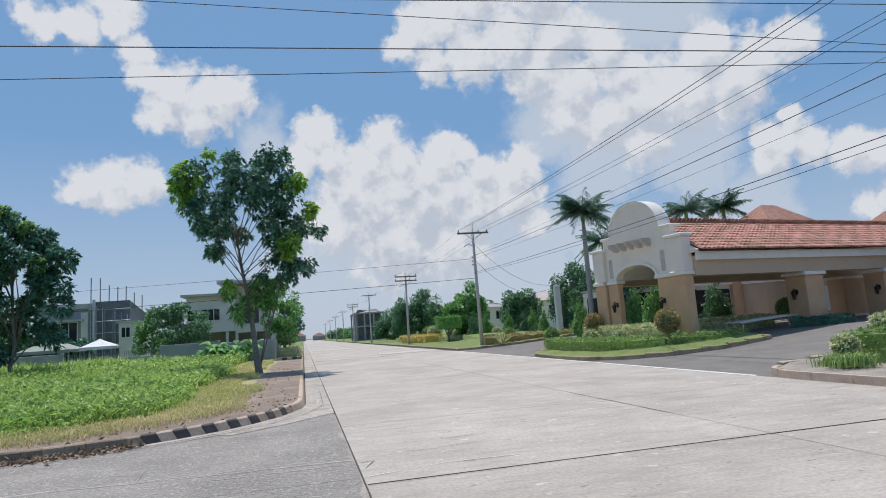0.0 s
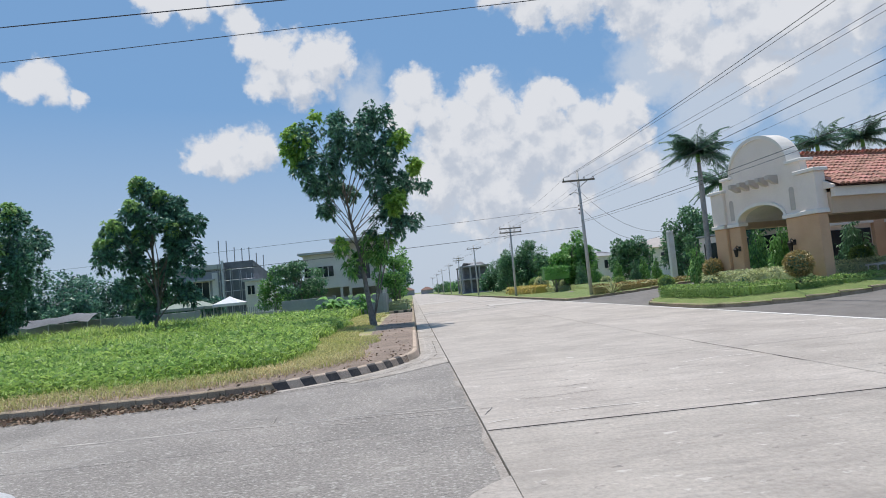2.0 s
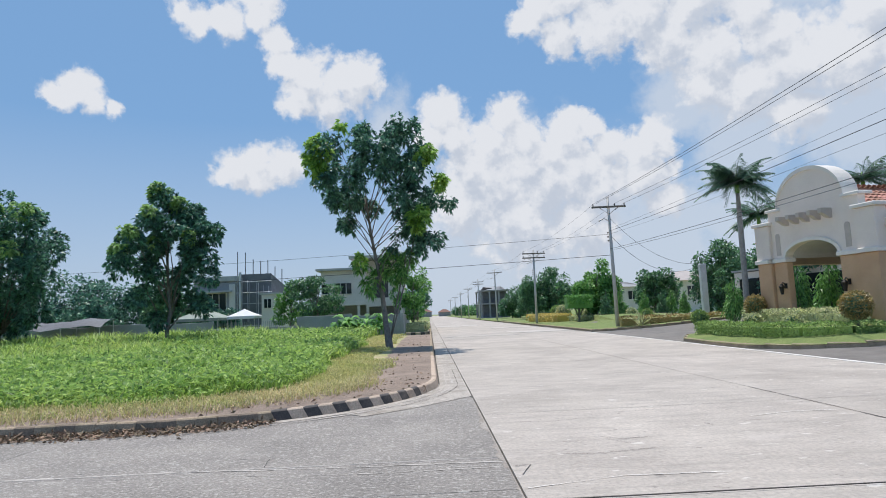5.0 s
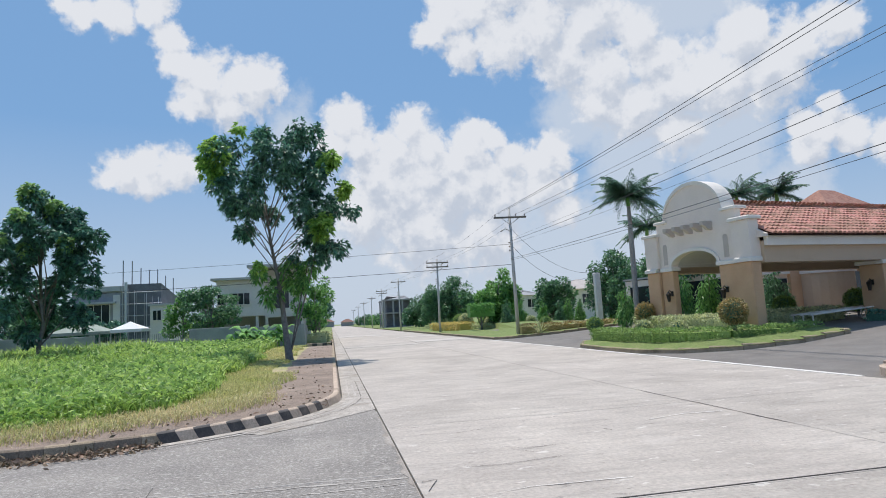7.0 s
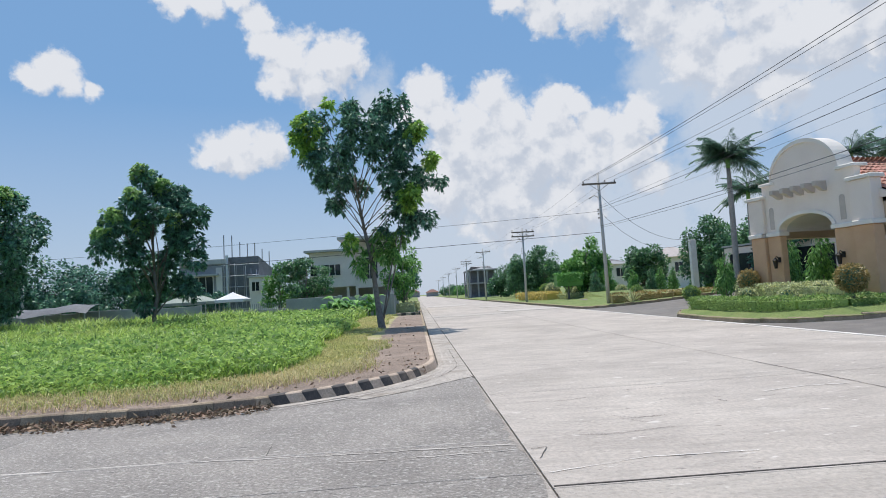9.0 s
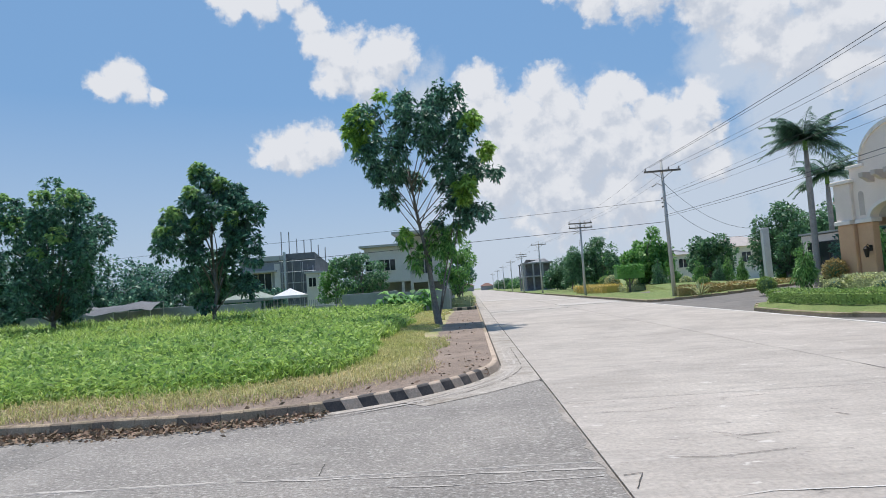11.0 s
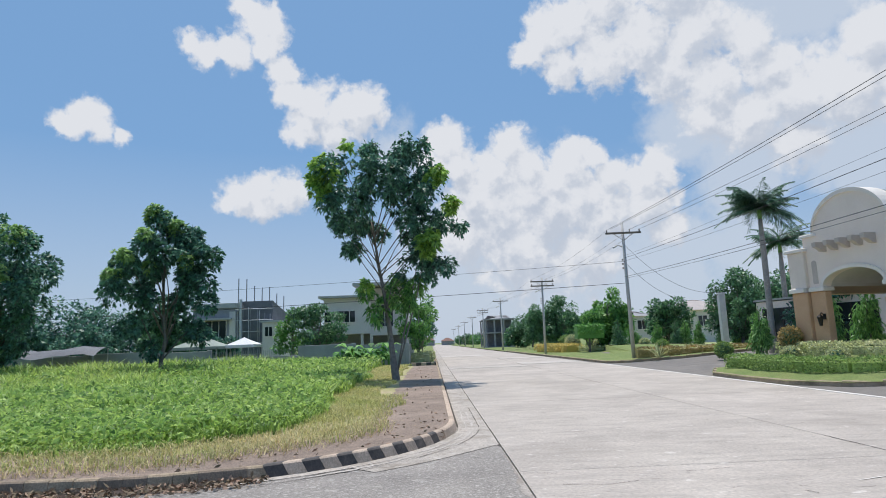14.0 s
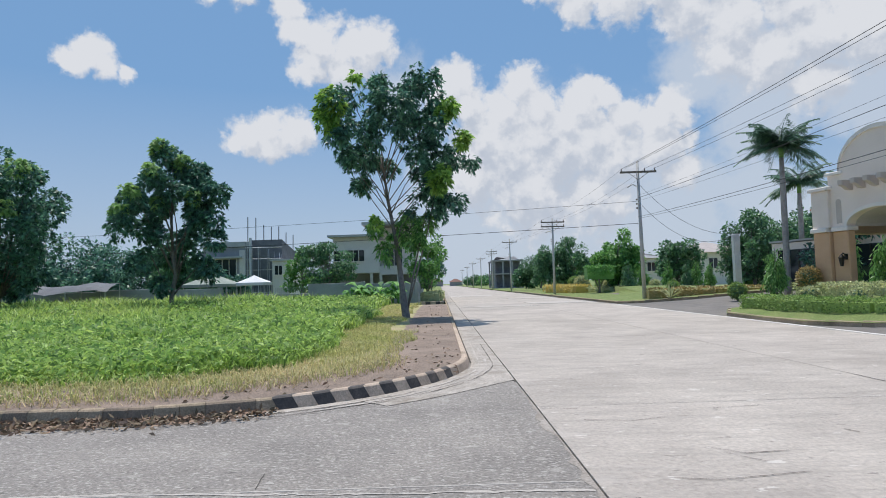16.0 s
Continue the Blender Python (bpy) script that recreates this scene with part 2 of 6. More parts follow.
M_KERB_BLACK = material("kerb_black_paint", (0.045, 0.04, 0.04), (0.10, 0.085, 0.078), 6, 0.7, 0.4, 45, stain=(0.22, 0.175, 0.145), placed=True, contrast=0.35)
M_KERB_OLD = material("kerb_faded_black", (0.20, 0.155, 0.115), (0.30, 0.225, 0.16), 5, 0.85, 0.4, 45, stain=(0.10, 0.08, 0.06), placed=True, contrast=0.4)
# darker beige copy of the stucco, for shade on corbels and niches
M_STUCCO_SHADE = material("shaded_stucco", (0.56, 0.49, 0.44), (0.48, 0.42, 0.375), 2, 0.9, 0.3, 60)
M_SOIL = material("bare_soil", (0.33, 0.25, 0.20), (0.23, 0.175, 0.14), 1.4, 0.95, 0.9, 28, stain=(0.40, 0.31, 0.25), height=0.03, contrast=0.45)
M_DRYGROUND = material("dry_turf", (0.44, 0.37, 0.21), (0.33, 0.33, 0.13), 1.5, 0.95, 0.9, 30, stain=(0.48, 0.37, 0.26), height=0.03, contrast=0.4)
M_FIELD = material("field_soil", (0.13, 0.19, 0.045), (0.17, 0.24, 0.055), 1.0, 0.95, 0.9, 20, height=0.05)
M_LAWN = material("lawn_turf", (0.145, 0.205, 0.058), (0.215, 0.26, 0.085), 1.2, 0.95, 0.9, 26, stain=(0.27, 0.25, 0.11), height=0.03, contrast=0.5)
M_GRASS = material("green_blades", (0.27, 0.43, 0.09), (0.38, 0.53, 0.14), 0.22, 0.55, 0, sheer=0.42, per_island=0.5, stain=(0.44, 0.50, 0.15))
M_WEED = material("weed_leaves", (0.27, 0.45, 0.11), (0.40, 0.56, 0.17), 0.3, 0.55, 0, sheer=0.42, per_island=0.55)
M_DRYGRASS = material("dry_blades", (0.62, 0.54, 0.28), (0.42, 0.47, 0.15), 0.45, 0.7, 0, sheer=0.35, per_island=0.4)
M_LEAF = material("dark_leaves", (0.080, 0.200, 0.150), (0.130, 0.285, 0.195), 0.6, 0.44, 0, sheer=0.34, per_island=0.6)
M_LEAF_MID = material("green_leaves", (0.14, 0.33, 0.09), (0.21, 0.43, 0.12), 0.6, 0.45, 0, sheer=0.38, per_island=0.5)
M_STRAW = material("cut_straw", (0.60, 0.49, 0.28), (0.46, 0.40, 0.19), 0.8, 0.8, 0, sheer=0.2, per_island=0.4)
M_LEAF_PARK = material("park_leaves", (0.095, 0.215, 0.115), (0.145, 0.30, 0.145), 0.6, 0.45, 0, sheer=0.34, per_island=0.55)
M_LEAF_YOUNG = material("young_leaves", (0.27, 0.47, 0.10), (0.36, 0.56, 0.14), 0.8, 0.5, 0, sheer=0.5, per_island=0.45)
M_HEDGE = material("hedge_leaves", (0.23, 0.36, 0.105), (0.33, 0.46, 0.155), 1.5, 0.75, 0, sheer=0.28, per_island=0.5)
M_HEDGE_PALE = material("variegated_leaves", (0.50, 0.55, 0.27), (0.63, 0.64, 0.40), 1.5, 0.7, 0, sheer=0.25, per_island=0.5)
M_RUST = material("rusty_leaves", (0.46, 0.33, 0.14), (0.33, 0.31, 0.12), 2.5, 0.5, 0, sheer=0.2, per_island=0.5)
M_YELLOW = material("yellow_leaves", (0.72, 0.56, 0.17), (0.62, 0.53, 0.20), 1.2, 0.55, 0, sheer=0.3, per_island=0.4)
M_BARK = material("bark", (0.25, 0.23, 0.215), (0.145, 0.13, 0.12), 7, 0.9, 0.8, 35, height=0.02)
M_PALMBARK = material("palm_bark", (0.44, 0.41, 0.37), (0.31, 0.285, 0.26), 5, 0.9, 0.6, 30)
M_STUCCO = material("cream_stucco", (0.84, 0.74, 0.66), (0.78, 0.68, 0.605), 1.2, 0.9, 0.35, 70, stain=(0.69, 0.60, 0.53))
M_TRIM = material("white_trim", (0.82, 0.765, 0.70), (0.75, 0.69, 0.63), 1.5, 0.8, 0.2, 60)
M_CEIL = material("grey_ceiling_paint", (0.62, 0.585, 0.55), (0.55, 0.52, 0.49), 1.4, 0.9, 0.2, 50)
M_PALM = material("palm_leaves", (0.09, 0.19, 0.135), (0.13, 0.25, 0.165), 0.8, 0.45, 0, sheer=0.3, per_island=0.5)
M_TIPS = material("young_and_sunlit_tips", (0.27, 0.46, 0.17), (0.38, 0.56, 0.22), 0.8, 0.5, 0, sheer=0.45, per_island=0.4)
M_LAWN_PALE = material("pale_lawn", (0.33, 0.35, 0.15), (0.25, 0.30, 0.11), 0.9, 0.95, 0.8, 24, stain=(0.40, 0.37, 0.20), height=0.03, contrast=0.35)
M_TERRA = material("tan_stucco", (0.62, 0.40, 0.25), (0.55, 0.345, 0.21), 1.3, 0.9, 0.35, 70)
M_BEAM = material("beige_stucco", (0.55, 0.42, 0.31), (0.50, 0.38, 0.28), 1.3, 0.9, 0.3, 70)
M_TILE = material("clay_tile", (0.50, 0.255, 0.19), (0.38, 0.175, 0.125), 2.2, 0.75, 0.4, 40, stain=(0.54, 0.33, 0.26), per_piece=0.35)
M_TILE_FAR = material("clay_tile_rows", (0.50, 0.255, 0.19), (0.38, 0.175, 0.125), 2.2, 0.75, 0.4, 40, stain=(0.54, 0.33, 0.26), per_island=0.35)
M_ROOF_TILE = material("weathered_clay_roof", (0.42, 0.215, 0.16), (0.30, 0.14, 0.105), 3.0, 0.85, 0.8, 9, stain=(0.48, 0.29, 0.23), contrast=0.4, height=0.06)
M_TILE_DARK = material("tile_gap_shade", (0.13, 0.06, 0.045), (0.09, 0.045, 0.035), 3, 0.85, 0.2)
M_POLE = material("pole_steel", (0.52, 0.51, 0.49), (0.44, 0.43, 0.42), 2.0, 0.6, 0.2, 50, metal=0.1)
M_ARM = material("crossarm_wood", (0.22, 0.19, 0.16), (0.15, 0.13, 0.11), 5, 0.85, 0.4)
M_WIRE = material("cable_sheath", (0.03, 0.03, 0.035), (0.05, 0.05, 0.05), 4, 0.6, 0)
M_CERAMIC = material("insulator_ceramic", (0.30, 0.24, 0.20), (0.24, 0.19, 0.16), 4, 0.3, 0)
M_WALLGREY = material("grey_block_wall", (0.40, 0.40, 0.41), (0.32, 0.325, 0.335), 0.8, 0.9, 0.4, 30, stain=(0.25, 0.255, 0.25))
M_WHITEWALL = material("house_paint", (0.74, 0.70, 0.66), (0.66, 0.62, 0.585), 0.7, 0.85, 0.2, 40, stain=(0.58, 0.54, 0.50))
M_GREYWALL = material("plaster_and_shade_grey", (0.36, 0.36, 0.37), (0.28, 0.28, 0.295), 0.9, 0.9, 0.3, 30)
M_NET_SHADE = material("net_and_inner_shade", (0.14, 0.145, 0.16), (0.20, 0.205, 0.225), 1.4, 0.9, 0.4, 20)
M_SLAB = material("roof_slab_paint", (0.50, 0.50, 0.49), (0.42, 0.42, 0.42), 0.8, 0.85, 0.2)
M_GLASS = material("dark_glass", (0.02, 0.025, 0.03), (0.03, 0.035, 0.04), 1, 0.06, 0)
M_CANVAS_G = material("green_grey_canvas", (0.33, 0.37, 0.32), (0.27, 0.31, 0.27), 1.5, 0.8, 0.2, 25)
M_CANVAS_W = material("white_canvas", (0.80, 0.79, 0.80), (0.72, 0.72, 0.74), 1.5, 0.8, 0.2, 25)
M_TARP = material("grey_tarpaulin", (0.17, 0.175, 0.19), (0.12, 0.125, 0.14), 1.2, 0.7, 0.5, 12, height=0.04)
M_IRON = material("black_iron", (0.025, 0.022, 0.02), (0.045, 0.04, 0.035), 6, 0.5, 0.2, metal=0.6)
M_POST = material("post_paint", (0.62, 0.62, 0.63), (0.54, 0.54, 0.555), 2.5, 0.55, 0.15, 50, stain=(0.46, 0.46, 0.46))
M_RED = material("red_roofing", (0.24, 0.115, 0.09), (0.19, 0.10, 0.08), 1.2, 0.8, 0.3)
M_DEBRIS = material("leaf_litter", (0.21, 0.145, 0.095), (0.32, 0.235, 0.155), 3, 0.9, 0, per_island=0.5)
M_WORN = material("worn_white_paint", (0.82, 0.78, 0.73), (0.62, 0.58, 0.54), 2.6, 0.8, 0.4, 30, stain=(0.42, 0.385, 0.35), placed=True, contrast=0.3)
M_SHOULDER = material("dusty_concrete", (0.40, 0.355, 0.315), (0.29, 0.25, 0.215), 1.4, 0.9, 0.7, 30, stain=(0.20, 0.165, 0.125), contrast=0.4)
M_ROOF_PALE = material("weathered_roofing", (0.50, 0.44, 0.41), (0.42, 0.37, 0.35), 1.0, 0.85, 0.3)
M_PATCH = material("patch_concrete", (0.56, 0.51, 0.465), (0.46, 0.415, 0.375), 1.3, 0.85, 0.6, 40, stain=(0.38, 0.34, 0.3), contrast=0.3)

# ---- building helpers ----


class Shape:
    """Collects corners and faces of one mesh."""

    def __init__(self):
        self.v, self.f = [], []

    def add(self, verts, faces):
        k = len(self.v)
        self.v += [tuple(p) for p in verts]
        self.f += [tuple(i + k for i in q) for q in faces]
        return self

    def box(self, x0, x1, y0, y1, z0, z1, c=0.0):
        """A box; c is the width of its chamfered upright and upper edges."""
        if not c:
            return self.add([(x, y, z) for z in (z0, z1) for x, y in ((x0, y0), (x1, y0), (x1, y1), (x0, y1))],
                            [(3, 2, 1, 0), (4, 5, 6, 7), (0, 1, 5, 4), (1, 2, 6, 5), (2, 3, 7, 6), (3, 0, 4, 7)])

        def ring(i, z):
            return [(x0 + c + i, y0 + i, z), (x1 - c - i, y0 + i, z), (x1 - i, y0 + c + i, z), (x1 - i, y1 - c - i, z), (x1 - c - i, y1 - i, z), (x0 + c + i, y1 - i, z), (x0 + i, y1 - c - i, z), (x0 + i, y0 + c + i, z)]
        v = ring(0, z0) + ring(0, z1 - c) + ring(c * 0.8, z1)
        f = [tuple(range(7, -1, -1)), tuple(range(16, 24))]
        for k in (0, 8):
            f += [(k + i, k + (i + 1) % 8, k + 8 + (i + 1) % 8, k + 8 + i) for i in range(8)]
        return self.add(v, f)

    def prism(self, outline, along, lo, hi):
        """An outline of (a, b) pairs pushed from lo to hi along x, y or z."""
        def put(a, b, c):
            return {"x": (c, a, b), "y": (a, c, b), "z": (a, b, c)}[along]
        k = len(outline)
        v = [put(a, b, lo) for a, b in outline] + [put(a, b, hi) for a, b in outline]
        return self.add(v, [tuple(range(k - 1, -1, -1)), tuple(range(k, 2 * k))] + [(i, (i + 1) % k, k + (i + 1) % k, k + i) for i in range(k)])

    def tube(self, pts, radii, seg=7, cap=True):
        pts = [Vector(p) for p in pts]
        v = []
        for i, p in enumerate(pts):
            d = (pts[min(i + 1, len(pts) - 1)] - pts[max(i - 1, 0)]).normalized()
            s = d.cross(Vector((0.0, 1.0, 0.0) if abs(d.y) < 0.9 else (1.0, 0.0, 0.0))).normalized()
            u = d.cross(s)
            r = radii[i] if hasattr(radii, "__len__") else radii
            v += [p + (s * math.cos(6.28319 * k / seg) + u * math.sin(6.28319 * k / seg)) * r for k in range(seg)]
        f = [(i * seg + k, i * seg + (k + 1) % seg, (i + 1) * seg + (k + 1) % seg, (i + 1) * seg + k) for i in range(len(pts) - 1) for k in range(seg)]
        if cap:
            f += [tuple(range(seg - 1, -1, -1)), tuple(range((len(pts) - 1) * seg, len(pts) * seg))]
        return self.add(v, f)

    def lathe(self, profile, x, y, seg=16):
        """A profile of (radius, height) turned about an upright axis."""
        v = [(x + r * math.cos(6.28319 * k / seg), y + r * math.sin(6.28319 * k / seg), z) for r, z in profile for k in range(seg)]
        f = [(i * seg + k, i * seg + (k + 1) % seg, (i + 1) * seg + (k + 1) % seg, (i + 1) * seg + k) for i in range(len(profile) - 1) for k in range(seg)]
        f += [tuple(range(seg - 1, -1, -1)), tuple(range((len(profile) - 1) * seg, len(profile) * seg))]
        return self.add(v, f)

    def mesh(self, name, mat, smooth=False):
        me = bpy.data.meshes.new(name)
        me.from_pydata(self.v, [], self.f)
        me.materials.append(mat)
        if smooth:
            me.polygons.foreach_set("use_smooth", [True] * len(me.polygons))
        return me


def flat_mesh(name, mat, verts, size):
    """A mesh of separate polygons of that many corners, from an array of corners."""
    me = bpy.data.meshes.new(name)
    k = len(verts)
    me.vertices.add(k)
    me.vertices.foreach_set("co", np.asarray(verts, dtype=np.float32).ravel())
    me.loops.add(k)
    me.loops.foreach_set("vertex_index", np.arange(k, dtype=np.int32))
    me.polygons.add(k // size)
    me.polygons.foreach_set("loop_start", np.arange(0, k, size, dtype=np.int32))
    me.update(calc_edges=True)
    me.materials.append(mat)
    return me


def part(name, data, parent, label=""):
    ob = new(name, data)
    ob.parent = parent
    return tagged(ob, label)


def root(name, label, category, m=None, group="", kind=""):
    ob = new(name)
    ob.empty_display_size = 0.2
    if m is not None:
        ob.matrix_world = m
    return tagged(ob, label, category, group, kind)


def one(name, data, label, category, group="", kind="", m=None):
    ob = new(name, data)
    if m is not None:
        ob.matrix_world = m
    return tagged(ob, label, category, group, kind)


def unit(a):
    return a / np.maximum(np.linalg.norm(a, axis=1, keepdims=True), 1e-6)


def leaves(rng, clumps, count, length, width, droop=0.35, flat=1.0, shell=0.45):
    """Corners of leaf blades scattered through round clumps (x, y, z, radius)."""
    c = np.asarray(clumps, dtype=float)
    w = c[:, 3] ** 2
    pick = rng.choice(len(c), count, p=w / w.sum())
    d = unit(rng.normal(size=(count, 3)))
    r = c[pick, 3:4] * (shell + (1 - shell) * rng.random((count, 1)) ** 0.6) * rng.uniform(0.8, 1.12, (count, 1))
    p = c[pick, :3] + d * r * np.array([1, 1, flat])
    a = unit(d * 0.8 + rng.normal(size=(count, 3)) * 0.6 + np.array([0, 0, -droop]))
    b = unit(np.cross(a, rng.normal(size=(count, 3)) * 0.5 + np.array([0, 0, 1.0])))
    n = np.cross(b, a)
    l = length * rng.uniform(0.6, 1.25, (count, 1))
    s = width * rng.uniform(0.7, 1.2, (count, 1)) * 0.5
    mid = p + a * l * 0.5 + n * l * 0.06
    return np.stack([p, mid + b * s, p + a * l - n * l * 0.08, mid - b * s], axis=1).reshape(-1, 3)


def rosettes(rng, clumps, count, per, length, width, out=0.6, droop=0.35):
    """Corners of leaves that radiate in rosettes from the outside of round clumps (x, y, z, radius)."""
    c = np.asarray(clumps, dtype=float)
    w = c[:, 3] ** 2
    pick = rng.choice(len(c), count, p=w / w.sum())
    d = unit(rng.normal(size=(count, 3)) + np.array([0, 0, 0.25]))
    centre = c[pick, :3] + d * c[pick, 3:4] * rng.uniform(out, 1.08, (count, 1))
    axis = unit(d + np.array([0, 0, 0.6]) + rng.normal(size=(count, 3)) * 0.25)
    axis, centre = np.repeat(axis, per, 0), np.repeat(centre, per, 0)
    n = len(axis)
    u = unit(np.cross(axis, rng.normal(size=(n, 3))))
    th = rng.uniform(0.35, 1.55, (n, 1))
    a = axis * np.cos(th) + u * np.sin(th)
    b = unit(np.cross(a, axis + rng.normal(size=(n, 3)) * 0.25))
    l = length * rng.uniform(0.6, 1.2, (n, 1))
    s = width * rng.uniform(0.75, 1.2, (n, 1)) * 0.5
    fall = np.array([0, 0, -1.0]) * l * droop
    mid = centre + a * l * 0.55 + fall * 0.2
    return np.stack([centre, mid + b * s, centre + a * l + fall, mid - b * s], axis=1).reshape(-1, 3)


def scatter_clumps(rng, count, inside, lo, hi, r0, r1):
    out = []
    while len(out) < count:
        p = [rng.uniform(a, b) for a, b in zip(lo, hi)]
        if inside(*p):
            out.append((*p, rng.uniform(r0, r1)))
    return out


def trunk_shape(rng, base, top, r, limbs, seg=8, lean=0.15):
    """A tapered, slightly crooked trunk with limbs that reach towards the points given."""
    s = Shape()
    base, top = Vector(base), Vector(top)
    pts = [base.lerp(top, k / 6) + Vector((rng.uniform(-lean, lean), rng.uniform(-lean, lean), 0)) * (0 if k == 0 else 1) for k in range(7)]
    s.tube([base - Vector((0, 0, 0.15))] + pts, [r * 1.5, r * 1.25] + [r * (1 - 0.13 * k) for k in range(1, 7)], seg)
    for tip in limbs:
        tip = Vector(tip)
        k = int(rng.integers(1, 5))
        a = pts[k]
        if a.z > tip.z - 0.4:
            a = pts[1]
        b = a.lerp(tip, 0.5) + Vector((rng.uniform(-0.2, 0.2), rng.uniform(-0.2, 0.2), 0.3))
        s.tube([a, b, tip], [r * 0.36, r * 0.22, r * 0.06], 5)
    return s

# ---- ground and roads ----
rng = np.random.default_rng(7)
one("ground", Shape().add([(-2500, -2500, -0.06), (2500, -2500, -0.06), (2500, 2500, -0.06), (-2500, 2500, -0.06)], [(0, 1, 2, 3)]).mesh("ground", M_LAWN),
    "flat green turf reaching to the horizon", "ground", kind="structure")

KERB_X, RIGHT_X, STREET_Y, CORNER = 0.0, 10.15, 13.2, 4.6


def slab_mesh(name, w, h, mat):
    return Shape().box(0.010, w - 0.010, 0.002, h - 0.002, -0.2, 0, 0.004).mesh(name, mat)


road = one("road", Shape().box(-0.02, RIGHT_X + 0.02, -40, 600, -0.25, -0.018).mesh("road", M_JOINT), "wide pale concrete road with thin dark joints between slabs", "road", kind="structure")
COLUMNS = [(0.6, 5.67), (5.67, 10.13)]
slab_meshes = [slab_mesh("slab", b - a, 4.5, M_ROAD) for a, b in COLUMNS]
far_slabs = [slab_mesh("slab", b - a, 90.0, M_ROAD) for a, b in COLUMNS]
for col, (a, b) in enumerate(COLUMNS):
    for row in range(-10, 22):
        s = part("slab", slab_meshes[col], road)
        s.location = (a, 8.95 + 4.5 * (row - 1) + (0.0 if col else -0.05), 0.002 * ((row * 7 + col * 3) % 3))
    for row in range(6):
        s = part("slab", far_slabs[col], road)
        s.location = (a, 8.95 + 4.5 * 21 + 90 * row, 0.003)

side = one("side_street", Shape().add([(-80, 3.5, -0.02), (0.6, 3.5, -0.02), (0.6, 18.6, -0.02), (-80, 18.6, -0.02)], [(0, 1, 2, 3)]).mesh("side_street", M_JOINT),
           "grey worn concrete side street meeting the main road", "road", kind="structure")
SIDE_ROWS = [(-8.0, -3.5), (-3.5, 1.6), (1.6, 5.6), (5.6, 9.3), (9.3, 10.55), (10.55, 13.5)]
for y0, y1 in SIDE_ROWS:
    for k in range(7):
        x1 = 0.59 - 6.1 * k
        s = part("slab", Shape().box(x1 - 6.09, x1, y0 + 0.006, y1 - 0.006, -0.19, 0.0, 0.005).mesh("slab", M_SIDE), side)


part("joint_seal", Shape().box(-14, 0.58, 10.54, 10.558, -0.01, 0.003).mesh("joint_seal", M_PATCH), side)
for y0, y1 in ((5.585, 5.615), (1.585, 1.615)):
    part("joint_seal", Shape().box(-16, 0.58, y0, y1, -0.01, 0.003).mesh("joint_seal", M_JOINT), side)


def kerb_path(d, y_end=420.0, step=0.5, x_start=-75.0):
    """The line at d metres behind the kerb's face, round the corner from the side street to the road."""
    pts = []
    x, cx, cy = x_start, -CORNER, STREET_Y + CORNER
    r = max(CORNER - d, 0.02)
    cx, cy = min(-d - r, -CORNER), max(STREET_Y + d + r, STREET_Y + CORNER)
    while x < cx - 0.05:
        pts.append((x, STREET_Y + d)); x += step if x > -14 else step * 4
    steps = 14
    for k in range(steps + 1):
        a = -math.pi / 2 + math.pi / 2 * k / steps
        pts.append((cx + r * math.cos(a), cy + r * math.sin(a)))
    y = cy + step
    while y < y_end:
        pts.append((-d, y)); y += step if y < 40 else step * 8
    return pts


def corner_fill():
    """The wedge of the side street that fills the mouth up to the rounded kerb."""
    pts = [(x, y) for x, y in kerb_path(0.12) if -7.0 < x and y < 18.5]
    v = [(x, y, 0.001) for x, y in pts] + [(min(x + 3, 0.59), max(y - 3, 13.0), 0.001) for x, y in pts]
    k = len(pts)
    return Shape().add(v, [(i, k + i, k + i + 1, i + 1) for i in range(k - 1)])


part("mouth", corner_fill().mesh("mouth", M_SIDE), side)


def strip(d0, d1, z0, z1, wobble=0.0, y_end=420.0):
    a, b = kerb_path(d0, y_end), kerb_path(d1, y_end)
    k = min(len(a), len(b))
    a, b = a[-k:], b[-k:]

    def wave(x, y, f):
        return wobble * noise.noise((x * 0.7, y * 0.7, f))
    v = []
    for (x0, y0), (x1, y1) in zip(a, b):
        w = wave(x1, y1, 3)
        v += [(x0, y0, z0), (x1 - w, y1 + w, z1)]
    return Shape().add(v, [(2 * i, 2 * i + 1, 2 * i + 3, 2 * i + 2)[::-1] for i in range(k - 1)])


part("tar_seam", Shape().box(0.62, 10.1, 8.931, 8.949, -0.05, 0.0085).mesh("tar_seam", M_JOINT), road, "dark filled joint across the road")

# ragged mortar along the seam where the side street meets the road
g = np.random.default_rng(17)
v = []
ys = np.arange(4.2, 14.6, 0.07)
for y in ys:
    w = 0.06 + 0.13 * noise.noise((0.3, y * 0.9, 2.0)) + 0.07 * noise.noise((1.7, y * 3.4, 5.0)) + 0.008 * g.normal()
    v += [(0.588 - max(w, 0.012), y, 0.0035), (0.588, y, 0.007)]
one("seam_mortar", Shape().add(v, [(2 * i, 2 * i + 1, 2 * i + 3, 2 * i + 2) for i in range(len(ys) - 1)]).mesh("seam_mortar", M_SHOULDER), "ragged pale mortar along the seam of the road", "patch", kind="structure")

# pale repair slabs further along the road
for x0, x1, y0, y1 in ((0.64, 5.6, 76.5, 82.0), (5.72, 10.1, 48.0, 51.6), (5.72, 10.1, 62.0, 64.5), (0.64, 5.6, 44.6, 45.6)):
    one("road_patch", Shape().box(x0, x1, y0, y1, -0.1, 0.018).mesh("road_patch", M_PATCH), "pale repaired strip across the concrete road", "patch", kind="structure")

